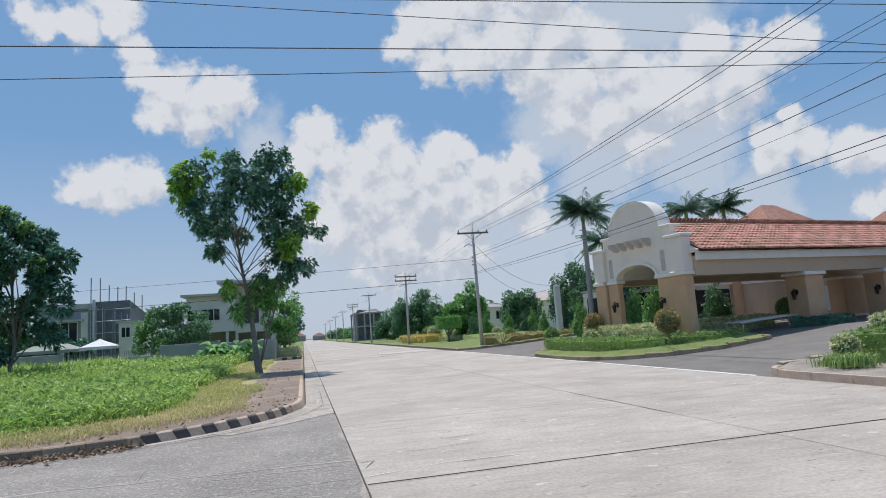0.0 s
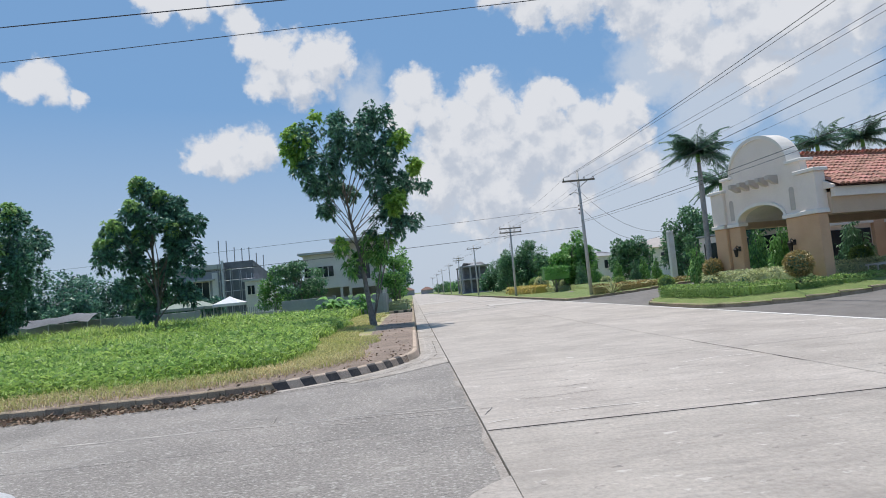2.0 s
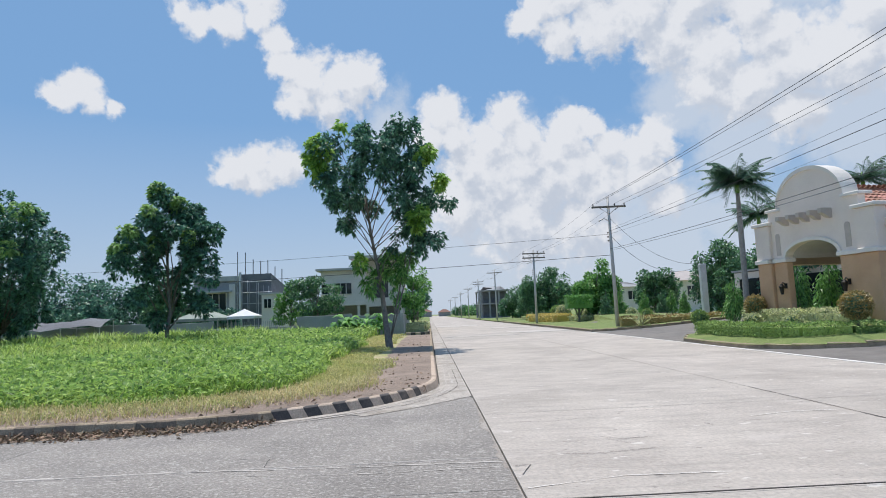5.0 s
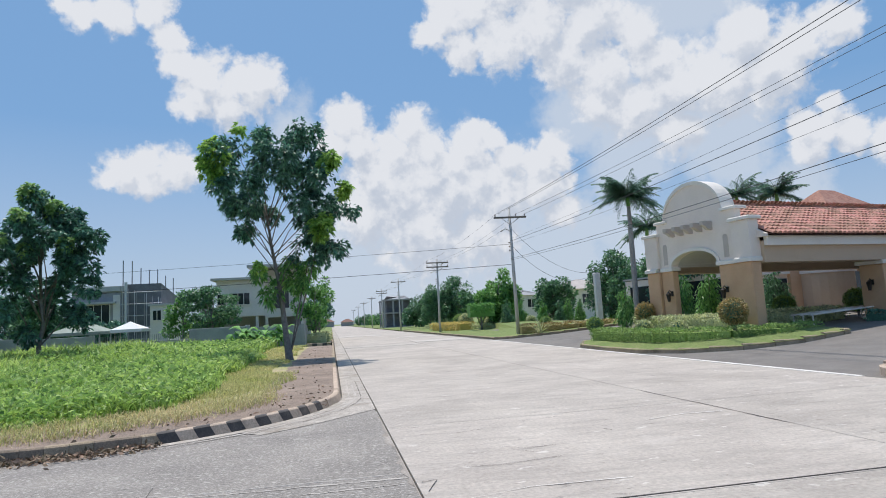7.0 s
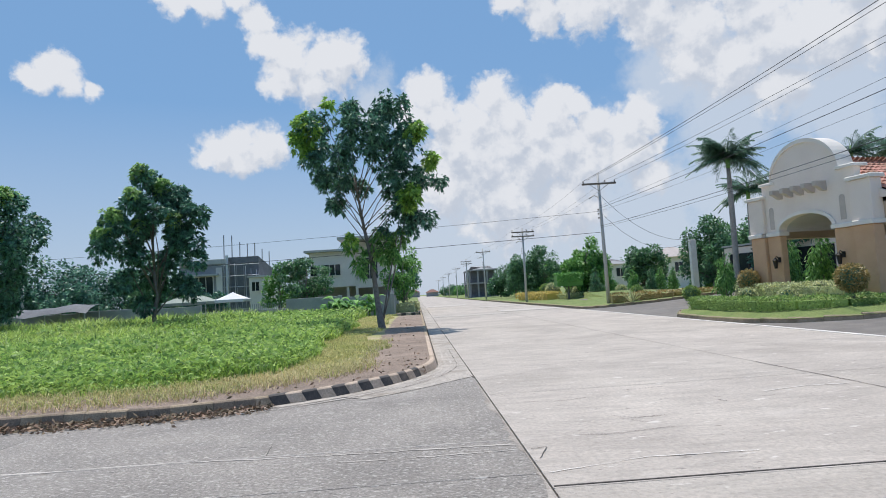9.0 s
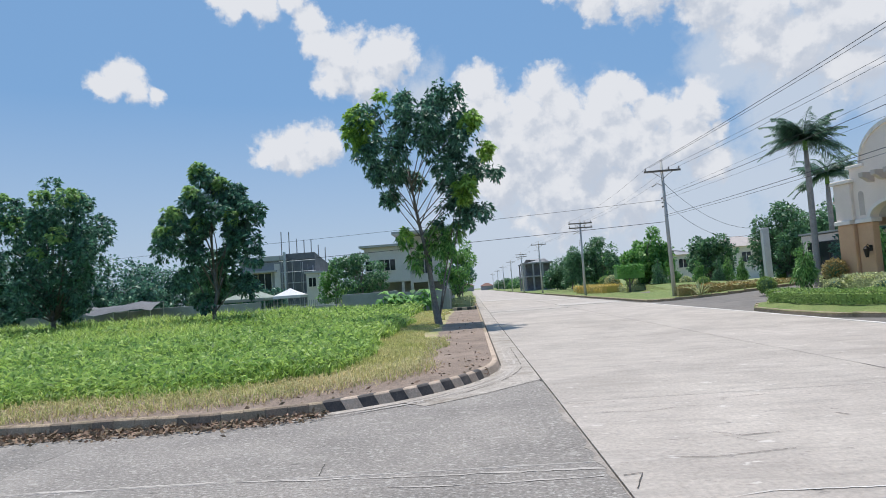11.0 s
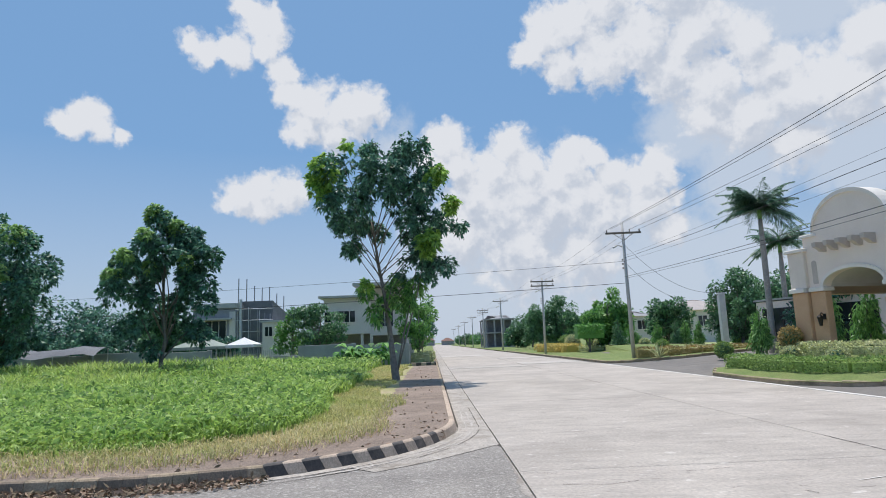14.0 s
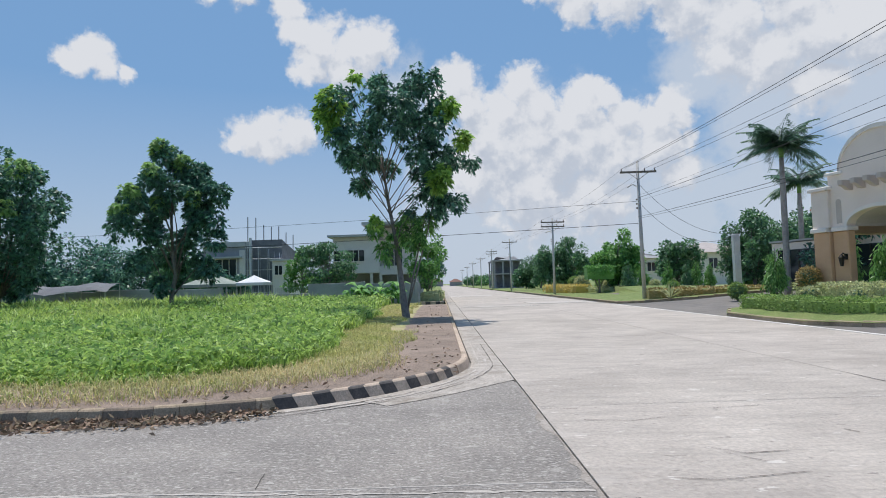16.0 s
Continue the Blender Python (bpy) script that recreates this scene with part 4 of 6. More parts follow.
def street_tree():
    """The slender tree at the kerb: a forked trunk, a tall ragged crown with bright young shoots."""
    g = np.random.default_rng(11)
    th = root("street_tree", "tall slender broadleaf tree with dark glossy leaves and bright young shoots", "tree", pose(-2.0, 32.0, 0.16))
    lobes = [(-2.3, 9.75, 0.55), (-1.15, 9.85, 0.6), (0.5, 10.1, 0.65), (1.35, 9.75, 0.6), (-2.3, 8.7, 0.7), (-1.0, 8.8, 0.8), (0.45, 9.0, 0.8), (1.45, 8.6, 0.7), (-2.55, 7.6, 0.7), (-1.4, 7.6, 0.75), (0.2, 7.8, 0.7), (1.4, 7.5, 0.75),
             (-2.3, 6.8, 0.6), (-1.75, 5.85, 0.5), (-0.95, 6.7, 0.55), (-1.6, 6.6, 0.5), (0.8, 6.6, 0.7), (2.0, 7.0, 0.65), (2.65, 6.8, 0.5), (1.7, 6.0, 0.7), (2.1, 5.0, 0.55), (0.9, 5.4, 0.6), (1.3, 4.6, 0.6), (0.5, 4.5, 0.45)]
    cl = []
    for x, z, r in lobes:
        w = 1.7 * math.sqrt(max(0.1, 1 - ((z - 7.6) / 3.9) ** 2))
        for k in range(3):
            cl.append((x + g.uniform(-0.35, 0.35), g.uniform(-w, w), z + g.uniform(-0.35, 0.35), r * g.uniform(0.6, 0.85)))
    s = trunk_shape(g, (0, 0, 0), (-0.9, 0.1, 7.0), 0.145, [], 9, 0.06)
    for x, z, r in lobes:
        s.tube([(-0.13 * min(z * 0.66, 6.2), 0, min(z * 0.66, 6.2)), (x * 0.55 - 0.35, g.uniform(-0.5, 0.5), z * 0.86), (x, g.uniform(-0.8, 0.8), z)], [0.026, 0.017, 0.007], 5)
    for x, y in ((0.55, 0.15), (0.8, -0.1)):
        s.tube([(0.05, 0, 0.3), (x * 0.6, y, 1.8), (x + 0.2, y * 2, 3.6), (x + 0.5, y, 5.0)], [0.035, 0.035, 0.03, 0.015], 6)
    part("trunk", s.mesh("trunk", M_BARK, True), th)
    part("crown", flat_mesh("crown", M_LEAF, np.concatenate([rosettes(g, cl, 1350, 12, 0.245, 0.095, 0.3, 0.45), leaves(g, cl, 5200, 0.24, 0.095, droop=0.6, shell=0.25)]), 4), th)
    part("lower_growth", flat_mesh("lower_growth", M_LEAF_MID, rosettes(g, [(-1.2, 0, 3.85, 0.42), (-0.2, 0.3, 3.5, 0.5), (-0.7, -0.3, 2.8, 0.45), (0.5, -0.2, 3.2, 0.55), (0.9, 0.2, 4.0, 0.6), (0.1, 0.3, 4.2, 0.4)], 190, 11, 0.27, 0.09, 0.3, 0.6), 4), th, "mid-green lower shoots round the trunk")
    fresh = [(-2.95, -0.9, 9.2, 0.32), (-3.25, -0.7, 8.5, 0.34), (-2.6, -1.2, 8.75, 0.36), (-2.9, -1.0, 8.1, 0.28), (-1.8, -1.0, 10.0, 0.2), (2.05, -0.8, 8.65, 0.3), (1.75, -1.0, 8.4, 0.22), (2.6, -0.7, 7.35, 0.28), (1.6, -1.2, 5.7, 0.36), (1.45, -1.2, 5.3, 0.26), (-1.2, -0.7, 3.95, 0.2)]
    part("young_growth", flat_mesh("young_growth", M_LEAF_YOUNG, rosettes(g, [(a, b - 0.25, c, q * 1.3) for a, b, c, q in fresh], 420, 11, 0.27, 0.10, 0.3, 0.4), 4), th, "bright yellow-green young leaves")


street_tree()
tree("lot_tree", "round dark green tree with pale new tips in the tall grass", (-14.45, 38, 0.15), 9.2, 5.5, 27, M_LEAF, 13000, 0.26, 0.14, young=14, trunk_r=0.13, tufts=1400, group="lot trees", clumps=60, r=0.125, shell=0.72)
tree("lot_tree", "wide spreading green tree with open crown in the tall grass", (-25.0, 40, 0.15), 10.0, 8.6, 22, M_LEAF, 16000, 0.27, 0.13, young=14, trunk_r=0.14, tufts=1600, group="lot trees", clumps=74, r=0.105, shell=0.72)
tree("lot_tree", "dense dark green tree at the lot's far side", (-38.2, 46, 0.15), 9.6, 8.2, 23, M_LEAF, 14000, 0.29, 0.12, trunk_r=0.15, tufts=1400, young=10, group="lot trees", clumps=66, r=0.11, shell=0.7)
for i, (x, y, h, w) in enumerate([(-31.5, 60, 6.6, 8), (-27.3, 62, 5.6, 6), (-37, 58, 5.0, 7), (-44, 60, 7.0, 9), (-52, 57, 8.0, 9), (-23.6, 60, 4.4, 5), (-48, 50, 5.5, 6), (-34.5, 56, 4.6, 6), (-41, 55, 4.4, 6), (-28.5, 56, 3.8, 5), (-20.5, 62, 3.6, 4)]):
    tree("background_tree", "dense dark green tree behind the lot wall", (x, y, 0), h, w, 40 + i, M_LEAF_PARK if i == 5 else M_LEAF, 7500, 0.36, 0.02, 40, 0.19, "trees behind the wall")
for i, (x, y, h) in enumerate([(-33.0, 44.5, 2.6), (-35.0, 45.5, 1.7)]):
    tree("sapling", "thin young tree at the field's edge", (x, y, 0.15), h, 1.3, 60 + i, M_LEAF_MID, 500, 0.2, 0.45, 10, 0.25, "saplings", trunk_r=0.04)
tree("garden_tree", "layered dark green garden tree behind the wall", (-9.6, 56, 0), 5.8, 4.6, 71, M_LEAF_PARK, 5200, 0.26, 0.2, 26, 0.17, squash=0.5)
tree("garden_tree", "bright green garden tree behind the wall", (-12.0, 57.5, 0), 4.5, 2.8, 72, M_LEAF_MID, 2600, 0.24, 0.1, 18, 0.2)
tree("roadside_tree", "small green roadside tree beyond the wall's end", (-1.5, 57, 0.1), 6.0, 3.3, 73, M_LEAF_MID, 3600, 0.26, 0.25, 20, 0.19, trunk_r=0.1)
tree("roadside_tree", "small green roadside tree far along the road", (-1.6, 75, 0.1), 5.5, 3.6, 74, M_LEAF, 2600, 0.3, 0.25, 18, 0.2, trunk_r=0.1)
for i, (x, y, h, w, m) in enumerate([(17.0, 66, 6.2, 4.0, M_LEAF_MID), (14.8, 92, 5.8, 5.0, M_LEAF_PARK), (18.0, 92, 7.2, 6.0, M_LEAF_PARK), (20.8, 84, 5.8, 3.8, M_LEAF_MID), (24.4, 70, 5.4, 4.4, M_LEAF_PARK), (28.5, 60, 6.0, 5.0, M_LEAF_PARK), (31.5, 58, 7.4, 6.5, M_LEAF_PARK), (35.5, 62, 7.0, 6.5, M_LEAF_PARK), (19.5, 128, 7.4, 7.0, M_LEAF_PARK), (24.0, 122, 6.8, 7.0, M_LEAF_PARK)]):
    tree("park_tree", "full green park tree on the lawn", (x, y, 0.3), h, w, 80 + i, m, 7000, 0.34, 0.06, 36, 0.18, "park trees")


def mast_tree(base, h, w, seed):
    g = np.random.default_rng(seed)
    th = root("mast_tree", "narrow weeping conical evergreen tree", "tree", pose(*base), "conical trees")
    part("trunk", Shape().tube([(0, 0, -0.1), (0, 0, h * 0.5), (0, 0, h * 0.95)], [0.06, 0.045, 0.01], 6).mesh("trunk", M_BARK), th)
    cl = [(0.1 * w * g.normal(), 0.1 * w * g.normal(), h * (0.18 + 0.78 * k / 13), w * 0.5 * (1.05 - k / 14)) for k in range(14)]
    part("crown", flat_mesh("crown", M_LEAF_MID if seed % 3 else M_LEAF_PARK, leaves(g, cl, 1500, 0.24, 0.06, droop=1.6, shell=0.6), 4), th)


for i, (x, y, h, w) in enumerate([(16.4, 61, 2.7, 1.2), (17.7, 61, 2.6, 1.1), (20.3, 62, 2.5, 1.0), (21.6, 61, 2.4, 1.0), (22.9, 62, 2.6, 1.1), (24.2, 62, 2.5, 1.0), (26.3, 62, 2.4, 1.0), (27.7, 62, 2.3, 0.9), (23.4, 50, 2.3, 0.9), (25.3, 51, 2.5, 1.1),
                                  (17.25, 30.0, 3.1, 1.25), (18.9, 35.0, 3.3, 1.2), (21.2, 30.6, 2.9, 1.3), (16.0, 36, 2.4, 1.0)]):
    mast_tree((x, y, 0.5 if y > 40 else 0.6), h, w, 120 + i)


tree("garden_tree", "dense dark green tree in the court behind the gate", (20.2, 37.0, 0.6), 5.2, 3.4, 75, M_LEAF, 5000, 0.26, 0.08, 26, 0.19)


tree("court_tree", "dark green tree standing beside the clubhouse", (25.2, 56.0, 0.5), 6.0, 5.2, 76, M_LEAF_PARK, 8000, 0.3, 0.05, 40, 0.17)


def palm(base, h, seed, fronds=34, length=2.3):
    g = np.random.default_rng(seed)
    th = root("palm", "royal palm with a grey ringed trunk and arching fronds", "palm tree", pose(*base), "royal palms")
    part("trunk", Shape().tube([(0, 0, -0.2), (0, 0, 0.6), (0.03, 0, h * 0.4), (0.05, 0, h * 0.75), (0.06, 0, h)], [0.22, 0.17, 0.155, 0.15, 0.10], 10).mesh("trunk", M_PALMBARK, True), th)
    part("crownshaft", Shape().tube([(0.06, 0, h - 0.2), (0.06, 0, h + 0.3), (0.06, 0, h + 0.9)], [0.13, 0.12, 0.04], 8).mesh("crownshaft", M_LEAF_MID, True), th, "smooth green crownshaft")
    for k in range(fronds):
        az, up = k * 2.4 + g.uniform(-0.2, 0.2), g.uniform(-0.45, 1.4)
        L = length * g.uniform(0.85, 1.1)
        d = Vector((math.cos(az), math.sin(az), 0))
        rib = [Vector((0.06, 0, h + 0.5)) + d * L * t * math.cos(up * (1 - 0.4 * t)) + Vector((0, 0, 1)) * (L * (t * math.sin(up) - 0.42 * t * t)) for t in np.linspace(0, 1, 9)]
        v = []
        side_d = d.cross(Vector((0, 0, 1)))
        for i in range(1, 64):
            t = i / 64 * 8
            a = int(t)
            p = rib[a].lerp(rib[min(a + 1, 8)], t - a)
            f = math.sin(min(1, t / 8 * 1.15 + 0.12) * math.pi) ** 0.6 * 0.55 + 0.12
            for sgn in (-1, 1):
                tip = p + side_d * sgn * f * g.uniform(0.75, 1) + d * f * 0.55 + Vector((0, 0, -f * g.uniform(0.25, 0.8)))
                q = p.lerp(tip, 0.4) + Vector((0, 0, 0.04))
                w = d * 0.032
                v += [p, q + w, tip, q - w]
        fr = part("frond", flat_mesh("frond", M_PALM, np.array([tuple(p) for p in v]), 4), th)
        part("rib", Shape().tube(rib, [0.03 - 0.0028 * i for i in range(9)], 4).mesh("rib", M_PALM), fr)


palm((17.7, 38.0, 0.5), 7.4, 31)
palm((21.8, 43.5, 0.6), 6.1, 32, 18)
palm((28.0, 42.0, 0.6), 8.0, 33, 18)
palm((31.6, 42.5, 0.6), 8.2, 34, 20)


def hedge_mesh(g, path, width, lo, hi, mat, density=420, leaf=0.08):
    """Leaves over the sides and top of a clipped hedge along a path."""
    pts, dirs = [], []
    for (x0, y0), (x1, y1) in zip(path, path[1:]):
        L = math.hypot(x1 - x0, y1 - y0)
        n = int(L * (width + 2 * (hi - lo)) * density)
        t, k = g.random(n), g.random(n) * (width + 2 * (hi - lo))
        nx, ny = -(y1 - y0) / L, (x1 - x0) / L
        hgt = hi - lo
        off = np.where(k < hgt, -width / 2, np.where(k < hgt + width, k - hgt - width / 2, width / 2)) * (1 + 0.12 * np.sin(t * L * 3.1))
        z = np.where(k < hgt, lo + k, np.where(k < hgt + width, hi, lo + (k - hgt - width))) + 0.035 * np.sin(t * L * 4.3 + x0)
        pts.append(np.stack([x0 + (x1 - x0) * t + nx * off, y0 + (y1 - y0) * t + ny * off, z], 1) + g.normal(0, 0.02, (n, 3)))
        dirs.append(np.stack([nx * off * 3, ny * off * 3, np.where((k > hgt) & (k < hgt + width), 1.0, 0.35)], 1))
    p, d = np.concatenate(pts), np.concatenate(dirs)
    n = len(p)
    a = unit(unit(d) * 0.3 + g.normal(size=(n, 3)) * 0.8)
    b = unit(np.cross(a, g.normal(size=(n, 3))))
    l = leaf * g.uniform(0.6, 1.5, (n, 1))
    m = p + a * l * 0.5
    return flat_mesh("foliage", mat, np.stack([p, m + b * l * 0.28, p + a * l, m - b * l * 0.28], 1).reshape(-1, 3), 4)


def hedge(name, label, path, width, lo, hi, mat, seed, density=420, leaf=0.08):
    g = np.random.default_rng(seed)
    th = root(name, label, "hedge")
    s = Shape()
    for (x0, y0), (x1, y1) in zip(path, path[1:]):
        L = math.hypot(x1 - x0, y1 - y0)
        nx, ny, w = -(y1 - y0) / L * width * 0.36, (x1 - x0) / L * width * 0.36, 0.1
        s.add([(x0 + nx, y0 + ny, lo - 0.35), (x0 - nx, y0 - ny, lo - 0.35), (x1 - nx, y1 - ny, lo - 0.35), (x1 + nx, y1 + ny, lo - 0.35),
               (x0 + nx, y0 + ny, hi - w), (x0 - nx, y0 - ny, hi - w), (x1 - nx, y1 - ny, hi - w), (x1 + nx, y1 + ny, hi - w)],
              [(3, 2, 1, 0), (4, 5, 6, 7), (0, 1, 5, 4), (1, 2, 6, 5), (2, 3, 7, 6), (3, 0, 4, 7)])
    part("core", s.mesh("core", mat), th)
    part("foliage", hedge_mesh(g, path, width, lo, hi, mat, density, leaf), th)
    return th


def ball_bush(label, x, y, z, r, mat, seed, stem=0.4):
    g = np.random.default_rng(seed)
    th = root("ball_bush", label, "bush", pose(x, y, z), "clipped ball bushes")
    part("stem", Shape().tube([(0, 0, -0.25), (0, 0, stem + r * 0.5)], [0.06, 0.05], 6).mesh("stem", M_BARK), th)
    part("core", Shape().lathe([(0.02, stem - r * 0.1)] + [(r * 0.86 * math.sin(a), stem + r - r * 0.86 * math.cos(a)) for a in (0.4, 0.9, 1.4, 1.9, 2.4, 2.9)], 0, 0, 12).mesh("core", M_LEAF), th)
    part("foliage", flat_mesh("foliage", mat, leaves(g, [(0, 0, stem + r, r)], int(4200 * r * r / 0.3), 0.085, 0.05, 0.0, 0.95, 0.86), 4), th)


hedge("front_hedge", "low clipped green hedge along the bed's kerb", [(11.25, 29.4), (11.15, 26.5), (11.2, 24.4), (11.7, 23.1), (12.7, 22.25), (14.0, 21.9), (16.0, 22.4)], 0.62, 0.3, 0.76, M_HEDGE, 201, 700, 0.062)
hedge("pale_hedge", "clipped pale variegated hedge below the gate", [(13.2, 29.0), (13.2, 26.5), (13.4, 24.6), (13.8, 23.3)], 0.85, 0.6, 1.14, M_HEDGE_PALE, 202, 600, 0.07)
hedge("drive_hedge", "clipped pale green hedge along the covered drive", [(16.4, 26.2), (18.6, 26.6), (21.0, 26.8)], 0.9, 0.6, 1.15, M_HEDGE_PALE, 204)
hedge("corner_hedge", "tall clipped green hedge in the corner bed", [(12.75, 9.0), (12.75, 11.5), (12.65, 14.2)], 0.8, 0.4, 0.88, M_HEDGE, 205)
ball_bush("rusty orange-green clipped ball bush", 12.9, 28.1, 0.68, 0.40, M_RUST, 211, 0.3)
ball_bush("rusty orange-green clipped ball bush", 13.05, 22.5, 0.66, 0.43, M_RUST, 212, 0.2)
ball_bush("round clipped green bush under the roof", 19.6, 28.2, 0.6, 0.45, M_HEDGE, 213, 0.25)
ball_bush("round clipped green bush under the roof", 23.2, 28.0, 0.6, 0.5, M_HEDGE, 214, 0.3)
ball_bush("small clipped green ball bush by the drive", 14.3, 36.5, 0.25, 0.42, M_HEDGE, 215, 0.1)
ball_bush("small clipped green ball bush in the bed", 11.8, 26.3, 0.35, 0.3, M_HEDGE_PALE, 216, 0.15)
ball_bush("small clipped green ball bush in the bed", 12.0, 24.2, 0.35, 0.28, M_HEDGE_PALE, 217, 0.15)
for i, (x, y, r) in enumerate([(14.9, 76, 0.8), (16.2, 67.0, 0.55), (17.2, 64, 0.6), (14.6, 71.5, 0.8), (15.9, 69.0, 0.5), (18.4, 60, 0.5), (16.6, 51, 0.45)]):
    ball_bush("rounded clipped green shrub in the roadside bed", x, y, 0.25, r, M_HEDGE_PALE if i % 2 else M_HEDGE, 220 + i, 0.15)
hedge("yellow_border", "bright yellow-leaved border shrubs beside the road", [(12.3, 77), (13.0, 72), (13.7, 67.5)], 1.8, 0.32, 1.0, M_YELLOW, 206, 130, 0.13)
hedge("bronze_border", "low bronze and green clipped border beside the drive", [(12.2, 43.6), (16.0, 43.0), (19.5, 43.6)], 1.2, 0.3, 0.85, M_RUST, 207, 170, 0.11)
hedge("pale_border", "low pale variegated border in the roadside bed", [(14.6, 68), (15.4, 65.5), (16.5, 62.5)], 1.0, 0.3, 0.75, M_HEDGE_PALE, 231, 130, 0.12)
shrub = hedge("flat_shrub", "flat-topped clipped green shrub on a short trunk", [(13.3, 64), (15.8, 64)], 1.7, 1.9, 2.75, M_LEAF_MID, 209, 130, 0.16)
part("trunk", Shape().tube([(14.5, 64, 0), (14.55, 64, 1.0), (14.5, 64, 2.2)], [0.12, 0.09, 0.07], 7).tube([(14.5, 64, 0.6), (14.0, 64, 1.9)], 0.05, 5).tube([(14.5, 64, 0.7), (15.2, 64, 1.9)], 0.05, 5).mesh("trunk", M_BARK, True), shrub)


def spiky_plant(x, y, z, seed):
    g = np.random.default_rng(seed)
    v = []
    for k in range(60):
        a, up, L = g.uniform(0, 6.283), g.uniform(0.25, 1.35), g.uniform(0.7, 1.15)
        d = Vector((math.cos(a) * math.cos(up), math.sin(a) * math.cos(up), math.sin(up)))
        s = d.cross(Vector((0, 0, 1))).normalized() * 0.035
        p = Vector((x, y, z))
        m = p + d * L * 0.5
        v += [p - s * 0.7, m - s, p + d * L + Vector((0, 0, -0.08)), m + s]
    one("spiky_plant", flat_mesh("spiky_plant", M_HEDGE_PALE, np.array([tuple(p) for p in v]), 4), "spiky rosette plant with long pale green blades", "plant")


spiky_plant(13.0, 42.0, 0.3, 5)
g = np.random.default_rng(61)
tuft = np.stack([g.normal(11.3, 0.25, 900), g.normal(13.2, 0.25, 900)], 1)
one("grass_tuft", flat_mesh("grass_tuft", M_HEDGE, blades(tuft, 0.29, 0.02, g, 0.7, 0.2), 3), "clump of green grass growing in the corner bed", "grass", kind="stuff")
ball_bush("loose pale green shrub growing in the corner bed", 11.8, 13.75, 0.2, 0.26, M_HEDGE_PALE, 218, 0.1)
ball_bush("pale clipped ball bush behind the corner hedge", 14.3, 15.0, 0.35, 0.27, M_HEDGE_PALE, 219, 0.3)


def broadleaf(x, y, seed, h=1.9):
    g = np.random.default_rng(seed)
    v = []
    for k in range(16):
        a, L = g.uniform(0, 6.283), g.uniform(0.7, 1.2)
        d = Vector((math.cos(a), math.sin(a), 0))
        s = d.cross(Vector((0, 0, 1))) * 0.2
        p = Vector((x, y, g.uniform(0.5, h - 0.5))) + d * 0.1
        m = p + d * L * 0.5 + Vector((0, 0, 0.35))
        v += [p, m + s, p + d * L + Vector((0, 0, 0.1)), m - s]
    th = root("broadleaf_plant", "banana-like plant with broad green leaves by the wall", "plant", group="broadleaf plants")
    part("stem", Shape().tube([(x, y, 0), (x, y, h * 0.75)], [0.09, 0.05], 6).mesh("stem", M_LEAF_MID), th)
    part("foliage", flat_mesh("foliage", M_LEAF_MID, np.array([tuple(p) for p in v]), 4), th)


for i in range(9):
    broadleaf(-6.9 + 0.42 * i, 50.2 + 0.5 * math.sin(i * 2), 240 + i, 1.7 + 0.4 * math.sin(i * 1.7))
hedge("roadside_shrubs", "yellow-green shrubs in the kerbed bed past the lot", [(-2.3, 56.0), (-1.0, 56.2), (-0.7, 66.0)], 1.0, 0.2, 0.85, M_HEDGE_PALE, 210, 130, 0.13)

# ---- gate and covered drive ----
GATE = pose(14.5, 22.5, 0, 0, 0, 12)


def arch_line(v0, v1, z, rise_z, steps=16):
    c, w = (v0 + v1) / 2, (v1 - v0) / 2
    return [(c - w * math.cos(math.pi * k / steps), z + rise_z * math.sin(math.pi * k / steps)) for k in range(steps + 1)]


def swept(outer, inner, lo, hi):
    """A band between two lines of equal length in the y-z plane, thick along x."""
    k = len(outer)
    v = [(x, a, b) for x in (lo, hi) for line_ in (outer, inner) for a, b in line_]
    f = []
    for i in range(k - 1):
        f += [(i, i + 1, k + i + 1, k + i), (2 * k + i, 3 * k + i, 3 * k + i + 1, 2 * k + i + 1), (i, 2 * k + i, 2 * k + i + 1, i + 1), (k + i, k + i + 1, 3 * k + i + 1, 3 * k + i)]
    f += [(0, k, 3 * k, 2 * k), (k - 1, 3 * k - 1, 4 * k - 1, 2 * k - 1)]
    return Shape().add(v, f)


gate = root("gate_arch", "cream stucco gate with a stepped arched parapet and tan piers", "gate", GATE)
top_arc = arch_line(1.6, 4.66, 5.0, 1.3, 20)
low_arc = arch_line(2.05, 4.42, 3.12, 0.55, 16)
outline = low_arc + [(5.8, 3.12), (5.8, 4.5), (5.15, 4.5), (5.15, 4.98)] + top_arc[::-1] + [(1.1, 4.98), (1.1, 4.5), (0.46, 4.5), (0.46, 3.12)]
part("parapet_wall", Shape().prism(outline, "x", 0.0, 0.3).mesh("parapet_wall", M_STUCCO), gate)
part("arch_coping", swept([(c, z + 0.08) for c, z in top_arc], [(c, z - 0.06) for c, z in top_arc], -0.07, 0.62).mesh("arch_coping", M_TRIM, False), gate, "white coping over the round parapet")
arc_out = arch_line(1.93, 4.54, 3.12, 0.67, 16)
part("archivolt", swept(arc_out, [(a, z - 0.004) for a, z in low_arc], -0.07, 0.04).mesh("archivolt", M_TRIM), gate, "white moulding round the opening")
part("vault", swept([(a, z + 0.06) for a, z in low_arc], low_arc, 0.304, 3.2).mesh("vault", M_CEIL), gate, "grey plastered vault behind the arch")
